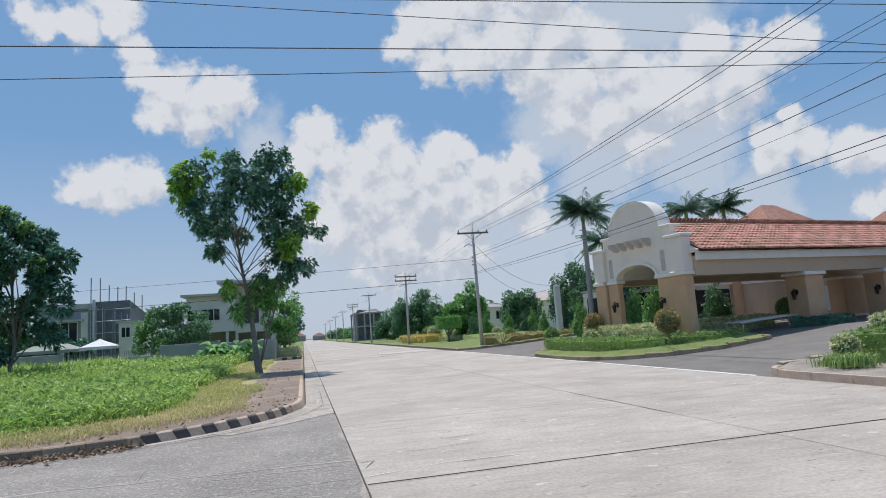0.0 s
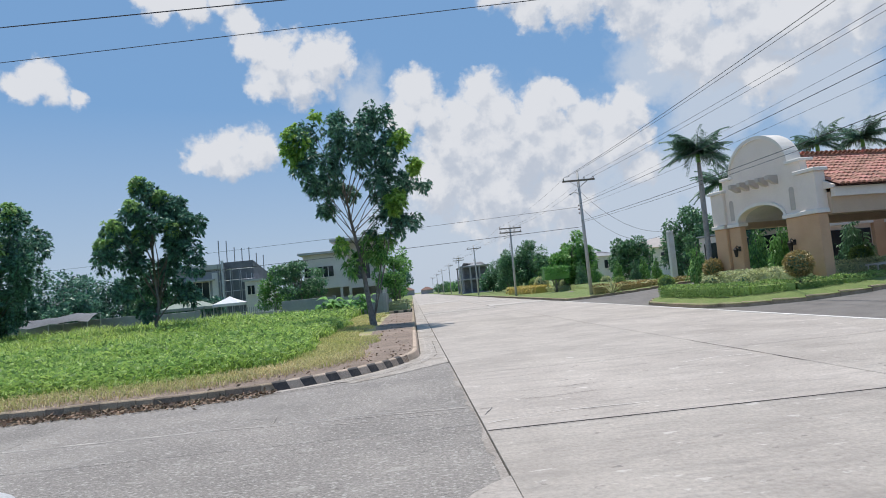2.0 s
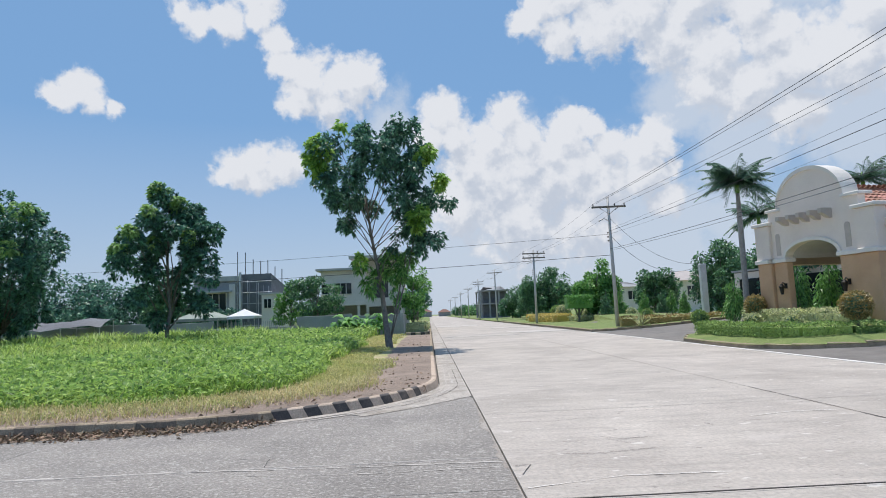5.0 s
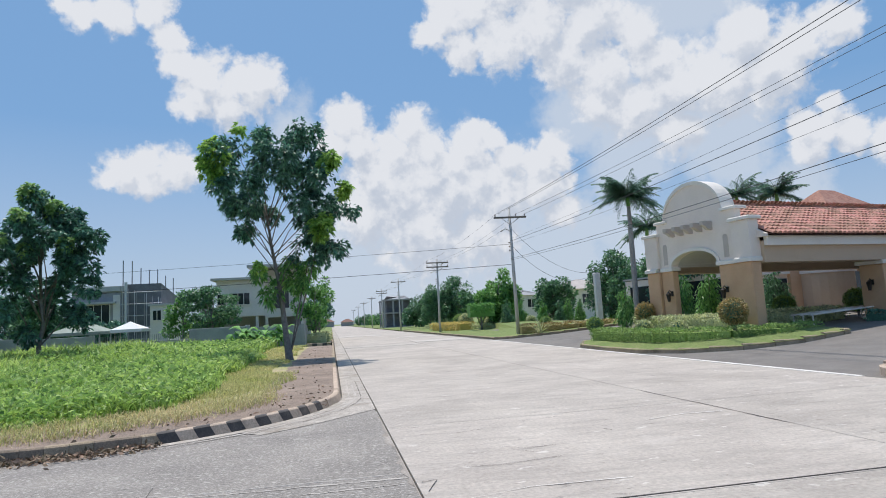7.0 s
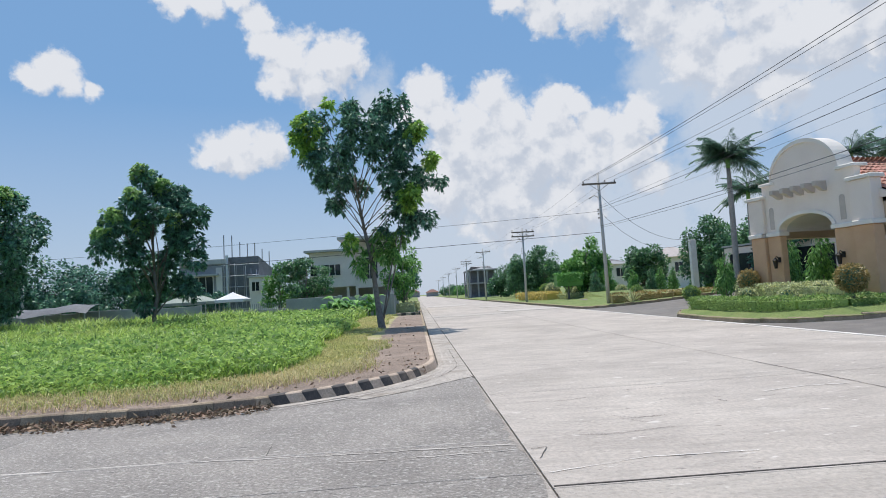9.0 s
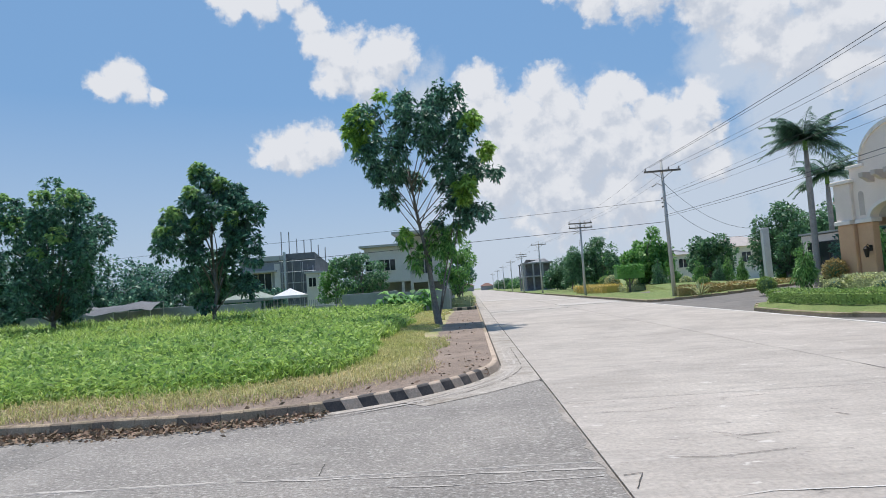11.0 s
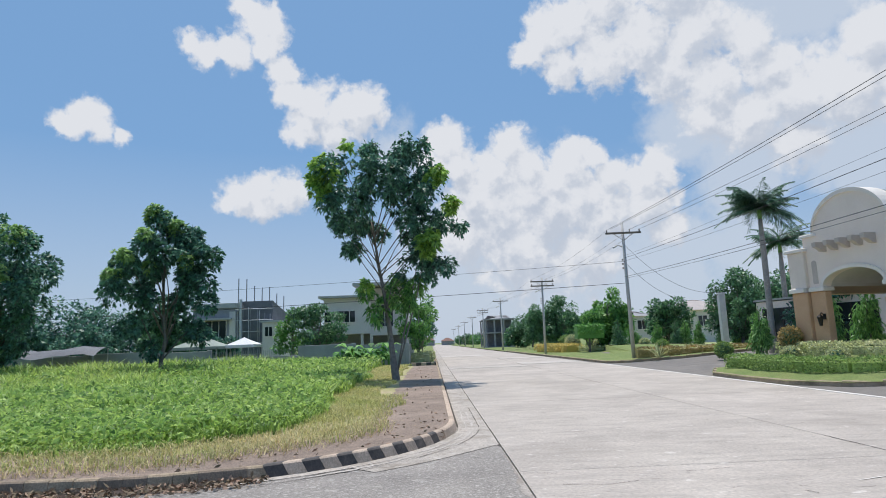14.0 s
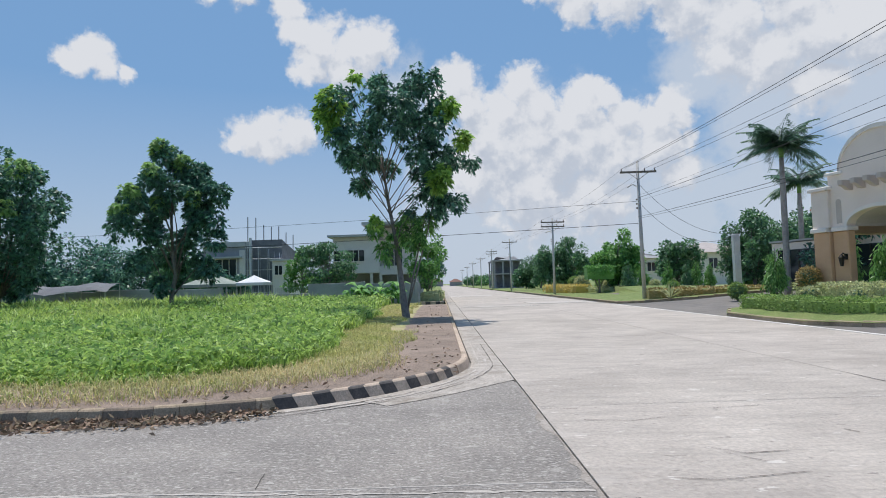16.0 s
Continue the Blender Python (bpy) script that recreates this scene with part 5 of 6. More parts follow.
for a, b in ((0.46, 1.2), (5.08, 5.8)):
    part("upper_pier", Shape().box(-0.14, 0.36, a - 0.02, b + 0.02, 3.14, 4.47, 0.03).mesh("upper_pier", M_STUCCO), gate)
    part("coping", Shape().box(-0.22, 0.44, a - 0.1, b + 0.1, 4.473, 4.6, 0.03).mesh("coping", M_TRIM), gate, "white stepped coping")
for a, b in ((1.0, 1.75), (4.5, 5.25)):
    part("coping", Shape().box(-0.08, 0.55, a, b, 4.97, 5.08, 0.03).mesh("coping", M_TRIM), gate, "white stepped coping")
for a, b, u0, u1 in ((0.46, 1.2, -0.14, 0.32), (1.2, 2.05, -0.01, 0.3), (4.42, 5.08, -0.01, 0.3), (5.08, 5.8, -0.14, 0.32)):
    part("pier", Shape().box(u0, u1, a + 0.004, b - 0.004, 0.35, 2.98, 0.03).mesh("pier", M_TERRA), gate, "tan stucco pier")
    part("capital_band", Shape().box(u0 - 0.09, u1 + 0.09, a - 0.06 if a in (0.46, 4.42) else a + 0.05, b + 0.06 if b in (2.05, 5.8) else b - 0.02, 2.983, 3.137, 0.03).mesh("capital_band", M_TRIM), gate, "white band capping a pier")
    part("plinth", Shape().box(u0 - 0.06, u1 + 0.05, a - 0.03, b + 0.03, 0.2, 0.72, 0.03).mesh("plinth", M_TRIM), gate, "white plinth")
# corbels toned darker all over, for the shade of their undersides
for k in range(5):
    v = 2.25 + 0.49 * k
    part("corbel", Shape().prism([(-0.45, 4.68), (0.02, 4.68), (0.02, 4.34), (-0.16, 4.36), (-0.3, 4.46), (-0.45, 4.52)], "y", v - 0.085, v + 0.085).mesh("corbel", M_STUCCO_SHADE), gate, "small projecting corbel")
# no recess is cut: flat panels whose colour holds the niche's shade
for v in (1.62, 4.75):
    part("niche", Shape().prism([(v - 0.11, 3.25), (v + 0.11, 3.25)] + [(v + 0.11 * math.cos(a), 4.0 + 0.11 * math.sin(a)) for a in (0, 0.6, 1.2, 1.9, 2.5, 3.14)], "x", -0.012, 0.0).mesh("niche", M_STUCCO_SHADE), gate, "flat round-headed panel toned darker for a niche's shade")


def lantern(m):
    th = root("wall_lantern", "black iron wall lantern with a pale shade on a pier", "wall lamp", m, "wall lanterns")
    part("bracket", Shape().tube([(0, 0, 0.05), (-0.14, 0, 0.16), (-0.2, 0, 0.08)], 0.018, 5).box(-0.02, 0.005, -0.06, 0.06, -0.08, 0.12).mesh("bracket", M_IRON), th)
    part("shade", Shape().lathe([(0.05, -0.3), (0.09, -0.05), (0.11, 0.0), (0.03, 0.1)], -0.2, 0, 8).mesh("shade", M_IRON), th)


for u, v, rz in ((-0.02, 4.55, 0), (-0.02, 1.75, 0), (6.56, 0.8, 0), (12.08, 0.6, 0)):
    lantern(GATE @ pose(u, v, 2.05, 0, 0, rz))

# covered drive behind the gate
EAVE, RIDGE, V_MID, U_END = 3.92, 5.55, 3.13, 19.0
porch = root("covered_drive", "covered drive with clay tile roof on tan piers", "porch", GATE)
part("fascia", Shape().box(0.33, U_END, 0.12, 0.30, 3.5, 3.84, 0.02).mesh("fascia", M_TRIM), porch, "white fascia under the eave")
part("fascia", Shape().box(0.33, U_END, 5.96, 6.14, 3.42, 3.84, 0.02).mesh("fascia", M_TRIM), porch, "white fascia under the eave")
part("beam", Shape().box(0.33, U_END, 0.31, 0.95, 2.92, 3.68, 0.02).mesh("beam", M_BEAM), porch, "deep beige beam")
part("beam", Shape().box(0.33, U_END, 5.31, 5.95, 2.92, 3.68, 0.02).mesh("beam", M_BEAM), porch, "deep beige beam")
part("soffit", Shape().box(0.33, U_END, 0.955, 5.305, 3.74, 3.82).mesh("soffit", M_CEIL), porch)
# deck below the tiles, in darkened clay colour for the shade between them
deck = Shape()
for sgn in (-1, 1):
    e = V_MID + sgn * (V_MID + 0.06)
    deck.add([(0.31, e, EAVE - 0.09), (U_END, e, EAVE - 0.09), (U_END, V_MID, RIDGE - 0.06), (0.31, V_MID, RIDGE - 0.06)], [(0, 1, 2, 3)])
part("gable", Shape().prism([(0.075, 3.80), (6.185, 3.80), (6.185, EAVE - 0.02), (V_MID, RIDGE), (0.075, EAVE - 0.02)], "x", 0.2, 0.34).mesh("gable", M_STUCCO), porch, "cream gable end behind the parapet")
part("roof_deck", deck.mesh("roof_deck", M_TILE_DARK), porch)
part("ridge_tiles", Shape().tube([(0.4, V_MID, RIDGE), (U_END, V_MID, RIDGE)], 0.11, 8).mesh("ridge_tiles", M_TILE, True), porch)
SLOPE = math.hypot(V_MID + 0.10, RIDGE - EAVE)
ANGLE = math.atan2(RIDGE - EAVE, V_MID + 0.10)


def tile_shape():
    """One barrel tile, its length up the slope along y."""
    v = []
    for y, r, z in ((0.0, 0.115, 0.03), (0.44, 0.095, 0.0)):
        v += [(r * math.cos(a), y, z + r * 0.75 * math.sin(a)) for a in (3.1416, 2.36, 1.57, 0.79, 0.0)]
    return v, [(i, i + 1, 6 + i, 5 + i) for i in range(4)] + [(0, 1, 2, 3, 4)]


tv, tf = tile_shape()
tile_mesh = Shape().add(tv, tf).mesh("roof_tile", M_TILE)
rest = Shape()
rows, pitch = 10, 0.235
for sgn in (-1, 1):
    for row in range(rows + 1):
        for k in range(int((U_END - 0.5) / pitch)):
            u = 0.44 + pitch * k
            q = SLOPE * row / (rows + 0.4)
            v = V_MID + sgn * (V_MID + 0.10 - q * math.cos(ANGLE))
            m = Matrix.Translation((u, v, EAVE - 0.06 + q * math.sin(ANGLE) + 0.008 * math.sin(k * 5 + row * 3))) @ Matrix.Rotation(math.pi if sgn > 0 else 0, 4, "Z") @ Matrix.Rotation(ANGLE, 4, "X")
            if sgn < 0 and k < 27:
                o = part("roof_tile", tile_mesh, porch)
                o.matrix_local = m
            else:
                rest.add([m @ Vector(p) for p in tv], tf)
tagged(part("tile_field", rest.mesh("tile_field", M_TILE_FAR), porch), kind="stuff")
for u0, u1, v0, v1 in ((6.58, 7.76, 0.32, 1.28), (12.1, 13.3, 0.32, 1.28), (16.5, 18.3, 5.0, 5.95), (18.0, 18.98, 0.32, 1.28)):
    part("pier", Shape().box(u0, u1, v0, v1, 0.4, 2.76, 0.03).mesh("pier", M_TERRA), porch, "tan stucco pier")
    part("capital_band", Shape().box(u0 - 0.1, u1 + 0.1, v0 - 0.1, v1 + 0.1, 2.763, 2.915, 0.03).mesh("capital_band", M_TRIM), porch, "white band capping a pier")
    part("plinth", Shape().box(u0 - 0.06, u1 + 0.06, v0 - 0.06, v1 + 0.06, 0.3, 0.78, 0.03).mesh("plinth", M_TRIM), porch, "white plinth")

def hip(s, u0, u1, v0, v1, z, h):
    c = (v1 - v0) / 2
    s.add([(u0, v0, z), (u1, v0, z), (u1, v1, z), (u0, v1, z), (u0 + c, v0 + c, z + h), (u1 - c, v0 + c, z + h)], [(0, 1, 5, 4), (1, 2, 5), (2, 3, 4, 5), (3, 0, 4), (0, 3, 2, 1)])
    return s


# unseen roof added beside the drive to keep skylight off its piers
wing = root("shade_roof", "unseen clay tile roof added beside the drive to shade its piers", "porch", GATE)
part("ceiling_slab", Shape().box(13.6, 30, -10, 0.1, 3.45, 3.85).mesh("ceiling_slab", M_BEAM), wing)
part("roof", hip(Shape(), 13.5, 30.1, -10.1, 0.11, 3.853, 1.5).mesh("roof", M_TILE_FAR), wing, "clay tile hip roof")
part("end_wall", Shape().box(22.0, 22.3, -10, 0.1, 0.3, 3.44).mesh("end_wall", M_TERRA), wing, "tan stucco wall")
for v in (-9.6, -4.9):
    part("pier", Shape().box(13.8, 14.8, v, v + 0.95, 0.3, 3.44, 0.03).mesh("pier", M_TERRA), wing, "tan stucco pier")
hedge("pier_hedge", "low dark green hedge at the foot of a pier", [tuple((GATE @ Vector((5.9, 0.7, 0)))[:2]), tuple((GATE @ Vector((6.3, -0.3, 0)))[:2]), tuple((GATE @ Vector((8.0, -0.3, 0)))[:2])], 0.8, 0.5, 0.95, M_LEAF, 232, 420, 0.08)

# clubhouse behind
club = root("clubhouse", "low cream clubhouse with clay tile hip roofs and dark windows", "building", GATE)
part("wall", Shape().box(8.5, 13.0, 9.6, 18, 0.3, 3.3).mesh("wall", M_STUCCO), club)
part("wall", Shape().box(13.0, 28.0, 9.4, 18, 0.3, 3.95).mesh("wall", M_TERRA), club)
bay = [(13.8, 9.2)] + [(15.55 + 1.75 * math.cos(a), 9.2 + 1.3 * math.sin(a)) for a in np.linspace(math.pi, 2 * math.pi, 12)] + [(17.3, 9.2), (17.3, 9.38), (13.8, 9.38)]
part("bay", Shape().prism(bay, "z", 0.4, 2.95).mesh("bay", M_BEAM), club, "rounded beige bay")
part("bay_coping", Shape().prism([(15.55 + (a - 15.55) * 1.05, 9.38 + (c - 9.38) * 1.06) for a, c in bay], "z", 2.953, 3.12).mesh("bay_coping", M_TRIM), club, "white coping on the bay")
for k in range(5):
    w = part("window", Shape().box(8.46, 8.53, 10.0 + 1.5 * k, 11.4 + 1.5 * k, 0.6, 2.9).mesh("window", M_GLASS), club, "tall dark window")
    part("window_frame", Shape().box(8.44, 8.52, 11.4 + 1.5 * k, 11.5 + 1.5 * k, 0.6, 2.9).mesh("window_frame", M_IRON), w)
for k in range(3):
    w = part("window", Shape().box(8.7 + 1.42 * k, 10.02 + 1.42 * k, 9.53, 9.65, 0.7, 2.75).mesh("window", M_GLASS), club, "tall dark window")
    part("window_frame", Shape().box(8.62 + 1.42 * k, 8.7 + 1.42 * k, 9.48, 9.65, 0.65, 2.8).mesh("window_frame", M_IRON), w)
part("band", Shape().box(8.35, 13.05, 9.4, 9.59, 3.0, 3.35).mesh("band", M_TRIM), club, "white band above the windows")
part("door_wall", Shape().box(20.6, 22.4, 9.25, 9.38, 1.0, 2.6).mesh("door_wall", M_WHITEWALL), club, "white wall beside the entrance")
part("door_frame", Shape().box(22.45, 22.8, 9.1, 9.38, 0.3, 3.3).box(20.3, 22.44, 9.12, 9.38, 3.1, 3.3).mesh("door_frame", M_TRIM), club, "white entrance frame")
part("door_glass", Shape().box(17.6, 20.55, 9.3, 9.38, 0.5, 3.0).mesh("door_glass", M_GLASS), club, "dark glass entrance")


part("roof", hip(Shape(), 15.5, 29.0, 7.2, 19.2, 3.953, 4.9).mesh("roof", M_ROOF_TILE), club, "clay tile hip roof")
part("roof", hip(Shape(), 29.2, 44.0, 7.0, 17.0, 3.953, 4.4).mesh("roof", M_ROOF_TILE), club, "clay tile hip roof")
part("flat_roof", Shape().box(8.4, 13.1, 9.5, 18.1, 3.353, 3.45).mesh("flat_roof", M_SLAB), club)
part("terrace", Shape().box(4.5, 28, 7.0, 9.4, 0.3, 0.7).mesh("terrace", M_GUTTER), club, "pale concrete terrace")
for k in range(3):
    one("ramp_rail", Shape().tube([(17.6, 25.4 - 0.5 * k, 0.95), (21.3, 25.8 - 0.5 * k, 1.15)], 0.03, 6).tube([(17.7, 25.4 - 0.5 * k, 0.3), (17.7, 25.4 - 0.5 * k, 0.96)], 0.025, 6).tube([(21.2, 25.8 - 0.5 * k, 0.4), (21.2, 25.8 - 0.5 * k, 1.15)], 0.025, 6).mesh("ramp_rail", M_TRIM), "white painted ramp rail beside the drive", "handrail", "ramp rails")

# ---- poles and wires ----


def utility_pole(x, y, h, arms, seed, lean=0.0):
    th = root("utility_pole", "grey utility pole with crossarms and insulators", "utility pole", pose(x, y, 0, 0, lean, 0), "utility poles")
    part("pole", Shape().tube([(0, 0, -0.3), (0, 0, h * 0.5), (0, 0, h)], [0.14, 0.115, 0.085], 10).mesh("pole", M_POLE, True), th)
    for z, w in arms:
        a = part("crossarm", Shape().box(-w / 2, w / 2, -0.15, -0.04, z - 0.06, z + 0.06, 0.01).mesh("crossarm", M_ARM), th)
        for k in (-0.46, 0.46, 0.18):
            part("insulator", Shape().lathe([(0.02, z + 0.06), (0.05, z + 0.1), (0.03, z + 0.14), (0.05, z + 0.18), (0.02, z + 0.24)], w * k, -0.1, 8).mesh("insulator", M_CERAMIC), a)
        part("brace", Shape().tube([(-w * 0.3, -0.1, z), (0, -0.08, z - 0.5), (w * 0.3, -0.1, z)], 0.018, 4).mesh("brace", M_ARM), a)
    for z in (h * 0.72, h * 0.69, h * 0.66):
        part("spool", Shape().lathe([(0.05, z), (0.06, z + 0.05), (0.05, z + 0.1)], -0.2, -0.12, 8).mesh("spool", M_CERAMIC), th)
    part("street_light", Shape().tube([(-0.1, 0, h * 0.82), (-0.4, -0.1, h * 0.835), (-0.75, -0.15, h * 0.815)], [0.03, 0.03, 0.06], 6).mesh("street_light", M_POLE), th)
    return th


POLES = [(12.27, 44.4, 8.95, [(8.25, 2.3)]), (11.1, 68.4, 7.9, [(7.5, 2.4), (7.05, 2.4)]), (11.1, 106, 8.6, [(8.0, 2.4)]), (11.1, 141, 8.9, [(8.3, 2.4), (7.8, 2.4)]), (11.2, 180, 8.9, [(8.3, 2.4)]), (11.3, 222, 8.9, [(8.3, 2.4)]), (11.4, 270, 8.9, [(8.3, 2.4)]), (11.4, 330, 8.9, [(8.3, 2.4)])]
for i, (x, y, h, arms) in enumerate(POLES):
    utility_pole(x, y, h, arms, i, (-0.5, 0.3, -0.6)[i % 3])
utility_pole(12.4, 4.84, 9.0, [(7.7, 2.3)], 9)


def wire(a, b, sag, r=0.012, label="thin black overhead cable strung between poles", steps=14):
    a, b = Vector(a), Vector(b)
    pts = [a.lerp(b, k / steps) - Vector((0, 0, sag * 4 * (k / steps) * (1 - k / steps))) for k in range(steps + 1)]
    one("cable", Shape().tube(pts, r, 5, False).mesh("cable", M_WIRE), label, "cable", "overhead cables")


stops = [(12.4, 4.84, 7.95)] + [(x, y, arms[0][0] + 0.25) for x, y, h, arms in POLES]
# cables of the near span: offset, height at either pole, radius
NEAR_SPAN = [(-1.05, 8.2, 8.5, 0.011), (-0.9, 8.09, 8.5, 0.009), (0.42, 7.83, 8.5, 0.008), (-0.15, 6.74, 6.75, 0.005), (-0.15, 6.36, 6.6, 0.011), (-0.15, 5.9, 6.4, 0.005), (-0.2, 5.05, 5.4, 0.011), (-0.15, 4.85, 5.3, 0.008), (1.05, 8.0, 8.5, 0.008)]
for i, ((x0, y0, z0), (x1, y1, z1)) in enumerate(zip(stops, stops[1:])):
    if i == 0:
        for k, za, zb, r in NEAR_SPAN:
            wire((x0 + k, y0 - 0.1, za), (x1 + k, y1 - 0.1, zb), 0.25, r)
        continue
    for k in (-1.05, 0.42, 1.05):
        wire((x0 + k, y0 - 0.1, z0), (x1 + k, y1 - 0.1, z1), 0.35, 0.006)
one("concrete_post", Shape().box(18.75, 19.15, 45.8, 46.2, 0.1, 4.25, 0.03).mesh("concrete_post", M_POST), "pale square concrete service post beside the lawn", "post")
wire((12.1, 44.3, 7.6), (19.0, 46.0, 4.3), 1.0, 0.011)
wire((12.1, 44.3, 6.4), (18.9, 46.0, 4.2), 1.3, 0.011)
# cables that cross the side street's mouth overhead, from pole to pole
utility_pole(-46.0, 14.27, 9.5, [(8.9, 2.3)], 10)
for za, zb, r in ((3.27, 6.06, 0.0045), (3.36, 4.71, 0.003), (2.94, 8.83, 0.003), (3.72, 6.34, 0.0035)):
    wire((12.35, 4.89, za), (-46.0, 14.12, zb), 0.0, r)
wire((12.1, 44.4, 6.4), (-70, 66, 7.0), 0.5, 0.011)
wire((12.1, 44.4, 5.0), (-70, 60, 4.8), 0.4, 0.016)

# ---- lot wall, houses and tents beyond ----
wall = root("lot_wall", "grey block boundary wall behind the grass", "wall", kind="structure")
for x0, x1, z in ((-2.3, -6.3, 1.72), (-6.3, -10.4, 1.84), (-17.0, -21.5, 1.7), (-21.5, -26.0, 1.8), (-26.0, -36.0, 1.7)):
    part("wall_panel", Shape().box(x1, x0 - 0.01, 52.0, 52.2, -0.05, z, 0.02).mesh("wall_panel", M_WALLGREY), wall)
    part("wall_post", Shape().box(x0 - 0.15, x0 + 0.15, 51.95, 52.25, -0.05, z + 0.06, 0.02).mesh("wall_post", M_WALLGREY), wall)
part("wall_panel", Shape().box(-17.0, -10.41, 52.0, 52.2, -0.05, 1.15, 0.02).mesh("wall_panel", M_WALLGREY), wall)
for k in range(44):
    part("fence_bar", Shape().box(-16.9 + 0.15 * k, -16.87 + 0.15 * k, 52.08, 52.11, 1.15, 1.62).mesh("fence_bar", M_GREYWALL), wall)
part("wall_panel", Shape().box(-2.35, -2.15, 52.0, 66, -0.05, 1.7, 0.02).mesh("wall_panel", M_WALLGREY), wall)
bed_line = [(-2.9, 53.9), (-0.6, 53.9), (-0.15, 54.3), (-0.15, 80)]
bl = along(bed_line)
side_bed = root("kerbed_bed", "striped kerb round the roadside bed past the lot", "kerb", kind="structure")
t = 0.0
k = 0
while t < bl[-1] - 0.5:
    part("kerb_stone", kerb_stone(bed_line, bl, t, t + 0.39, 0.2, (M_KERB_BLACK if k % 2 else M_KERB_WHITE) if t < 6 else M_KERB), side_bed)
    t += 0.4; k += 1
one("side_bed_soil", Shape().add([(-2.9, 54.0, 0.16), (-0.28, 54.0, 0.16), (-0.28, 400, 0.16), (-60, 400, 0.16), (-60, 67, 0.16), (-2.9, 67, 0.16)], [(0, 1, 2, 3, 4, 5)]).mesh("side_bed_soil", M_LAWN), "rough turf past the lot", "lawn", kind="structure")


def canopy(name, label, x, y, half, eave, apex, mat):
    th = root(name, label, "canopy tent", pose(x, y, 0), "canopy tents")
    s = Shape()
    v = [(-half, -half, eave), (half, -half, eave), (half, half, eave), (-half, half, eave), (-half * 0.25, -half * 0.25, eave + (apex - eave) * 0.7), (half * 0.25, -half * 0.25, eave + (apex - eave) * 0.7), (half * 0.25, half * 0.25, eave + (apex - eave) * 0.7), (-half * 0.25, half * 0.25, eave + (apex - eave) * 0.7), (0, 0, apex),
         (-half, -half, eave - 0.22), (half, -half, eave - 0.22), (half, half, eave - 0.22), (-half, half, eave - 0.22)]
    f = [(i, (i + 1) % 4, 4 + (i + 1) % 4, 4 + i) for i in range(4)] + [(4 + i, 4 + (i + 1) % 4, 8) for i in range(4)] + [(i, 9 + i, 9 + (i + 1) % 4, (i + 1) % 4) for i in range(4)]
    part("canvas", s.add(v, f).mesh("canvas", mat), th)
    for a in (-1, 1):
        for b in (-1, 1):
            part("leg", Shape().tube([(a * half * 0.95, b * half * 0.95, -0.05), (a * half * 0.95, b * half * 0.95, eave)], 0.03, 6).mesh("leg", M_POLE), th)


canopy("canopy_tent", "grey-green square canopy tent behind the wall", -18.6, 55, 1.75, 2.05, 2.95, M_CANVAS_G)
canopy("canopy_tent", "small white peaked canopy tent behind the wall", -15.3, 55, 1.12, 2.1, 2.7, M_CANVAS_W)
tarp = root("tarpaulin", "sagging grey tarpaulin stretched over posts", "tarpaulin")
v = []
for i in range(9):
    for j in range(4):
        x, y = -29.9 + 0.72 * i, 49.5 + 0.7 * j
        v.append((x, y, 1.7 + 0.55 * min(1, j / 1.5) - 0.12 * math.sin(i * 0.39 * 2) + 0.05 * math.sin(i * 2.1 + j)))
part("sheet", Shape().add(v, [(i * 4 + j, i * 4 + 4 + j, i * 4 + 5 + j, i * 4 + 1 + j) for i in range(8) for j in range(3)]).mesh("sheet", M_TARP, True), tarp)
for x in (-29.8, -27.0, -24.2):
    for y in (49.5, 51.5):
        part("post", Shape().tube([(x, y, 0), (x, y, 1.72 if y < 50 else 2.2)], 0.04, 6).mesh("post", M_POLE), tarp)


def window(parent, x0, x1, y, z0, z1, bars=2):
    w = part("window", Shape().box(x0, x1, y - 0.03, y + 0.05, z0, z1).mesh("window", M_GLASS), parent, "dark glass window")
    s = Shape().box(x0 - 0.07, x1 + 0.07, y - 0.09, y + 0.02, z0 - 0.07, z0).box(x0 - 0.07, x1 + 0.07, y - 0.09, y + 0.02, z1, z1 + 0.07).box(x0 - 0.07, x0, y - 0.09, y + 0.02, z0, z1).box(x1, x1 + 0.07, y - 0.09, y + 0.02, z0, z1)
    for k in range(1, bars):
        x = x0 + (x1 - x0) * k / bars
        s.box(x - 0.03, x + 0.03, y - 0.08, y + 0.02, z0, z1)
    part("window_frame", s.mesh("window_frame", M_WHITEWALL), w)


house = root("modern_house", "two-storey white modern house with flat overhanging roof slabs", "house")
part("wall", Shape().box(-10.2, -6.0, 62, 72, 2.75, 6.05, 0.02).mesh("wall", M_WHITEWALL), house)
part("wall", Shape().box(-6.0, -2.6, 63.6, 72, 2.75, 7.0, 0.02).mesh("wall", M_WHITEWALL), house)
# greyer than the storey above: shade below the overhang put into its colour
part("ground_storey", Shape().box(-10.3, -2.8, 64.5, 72, -0.05, 2.75).mesh("ground_storey", M_GREYWALL), house, "ground storey coloured grey for the shade under the balcony")
part("roof_slab", Shape().box(-10.6, -5.7, 61.4, 72.4, 6.053, 6.26, 0.02).mesh("roof_slab", M_SLAB), house, "grey flat roof slab")
part("roof_slab", Shape().box(-7.5, -2.2, 61.6, 72.4, 7.1, 7.38, 0.02).mesh("roof_slab", M_SLAB), house, "grey flat roof slab")
part("upper_wall", Shape().box(-6.9, -6.0, 62.2, 66, 6.3, 7.1).mesh("upper_wall", M_WHITEWALL), house)
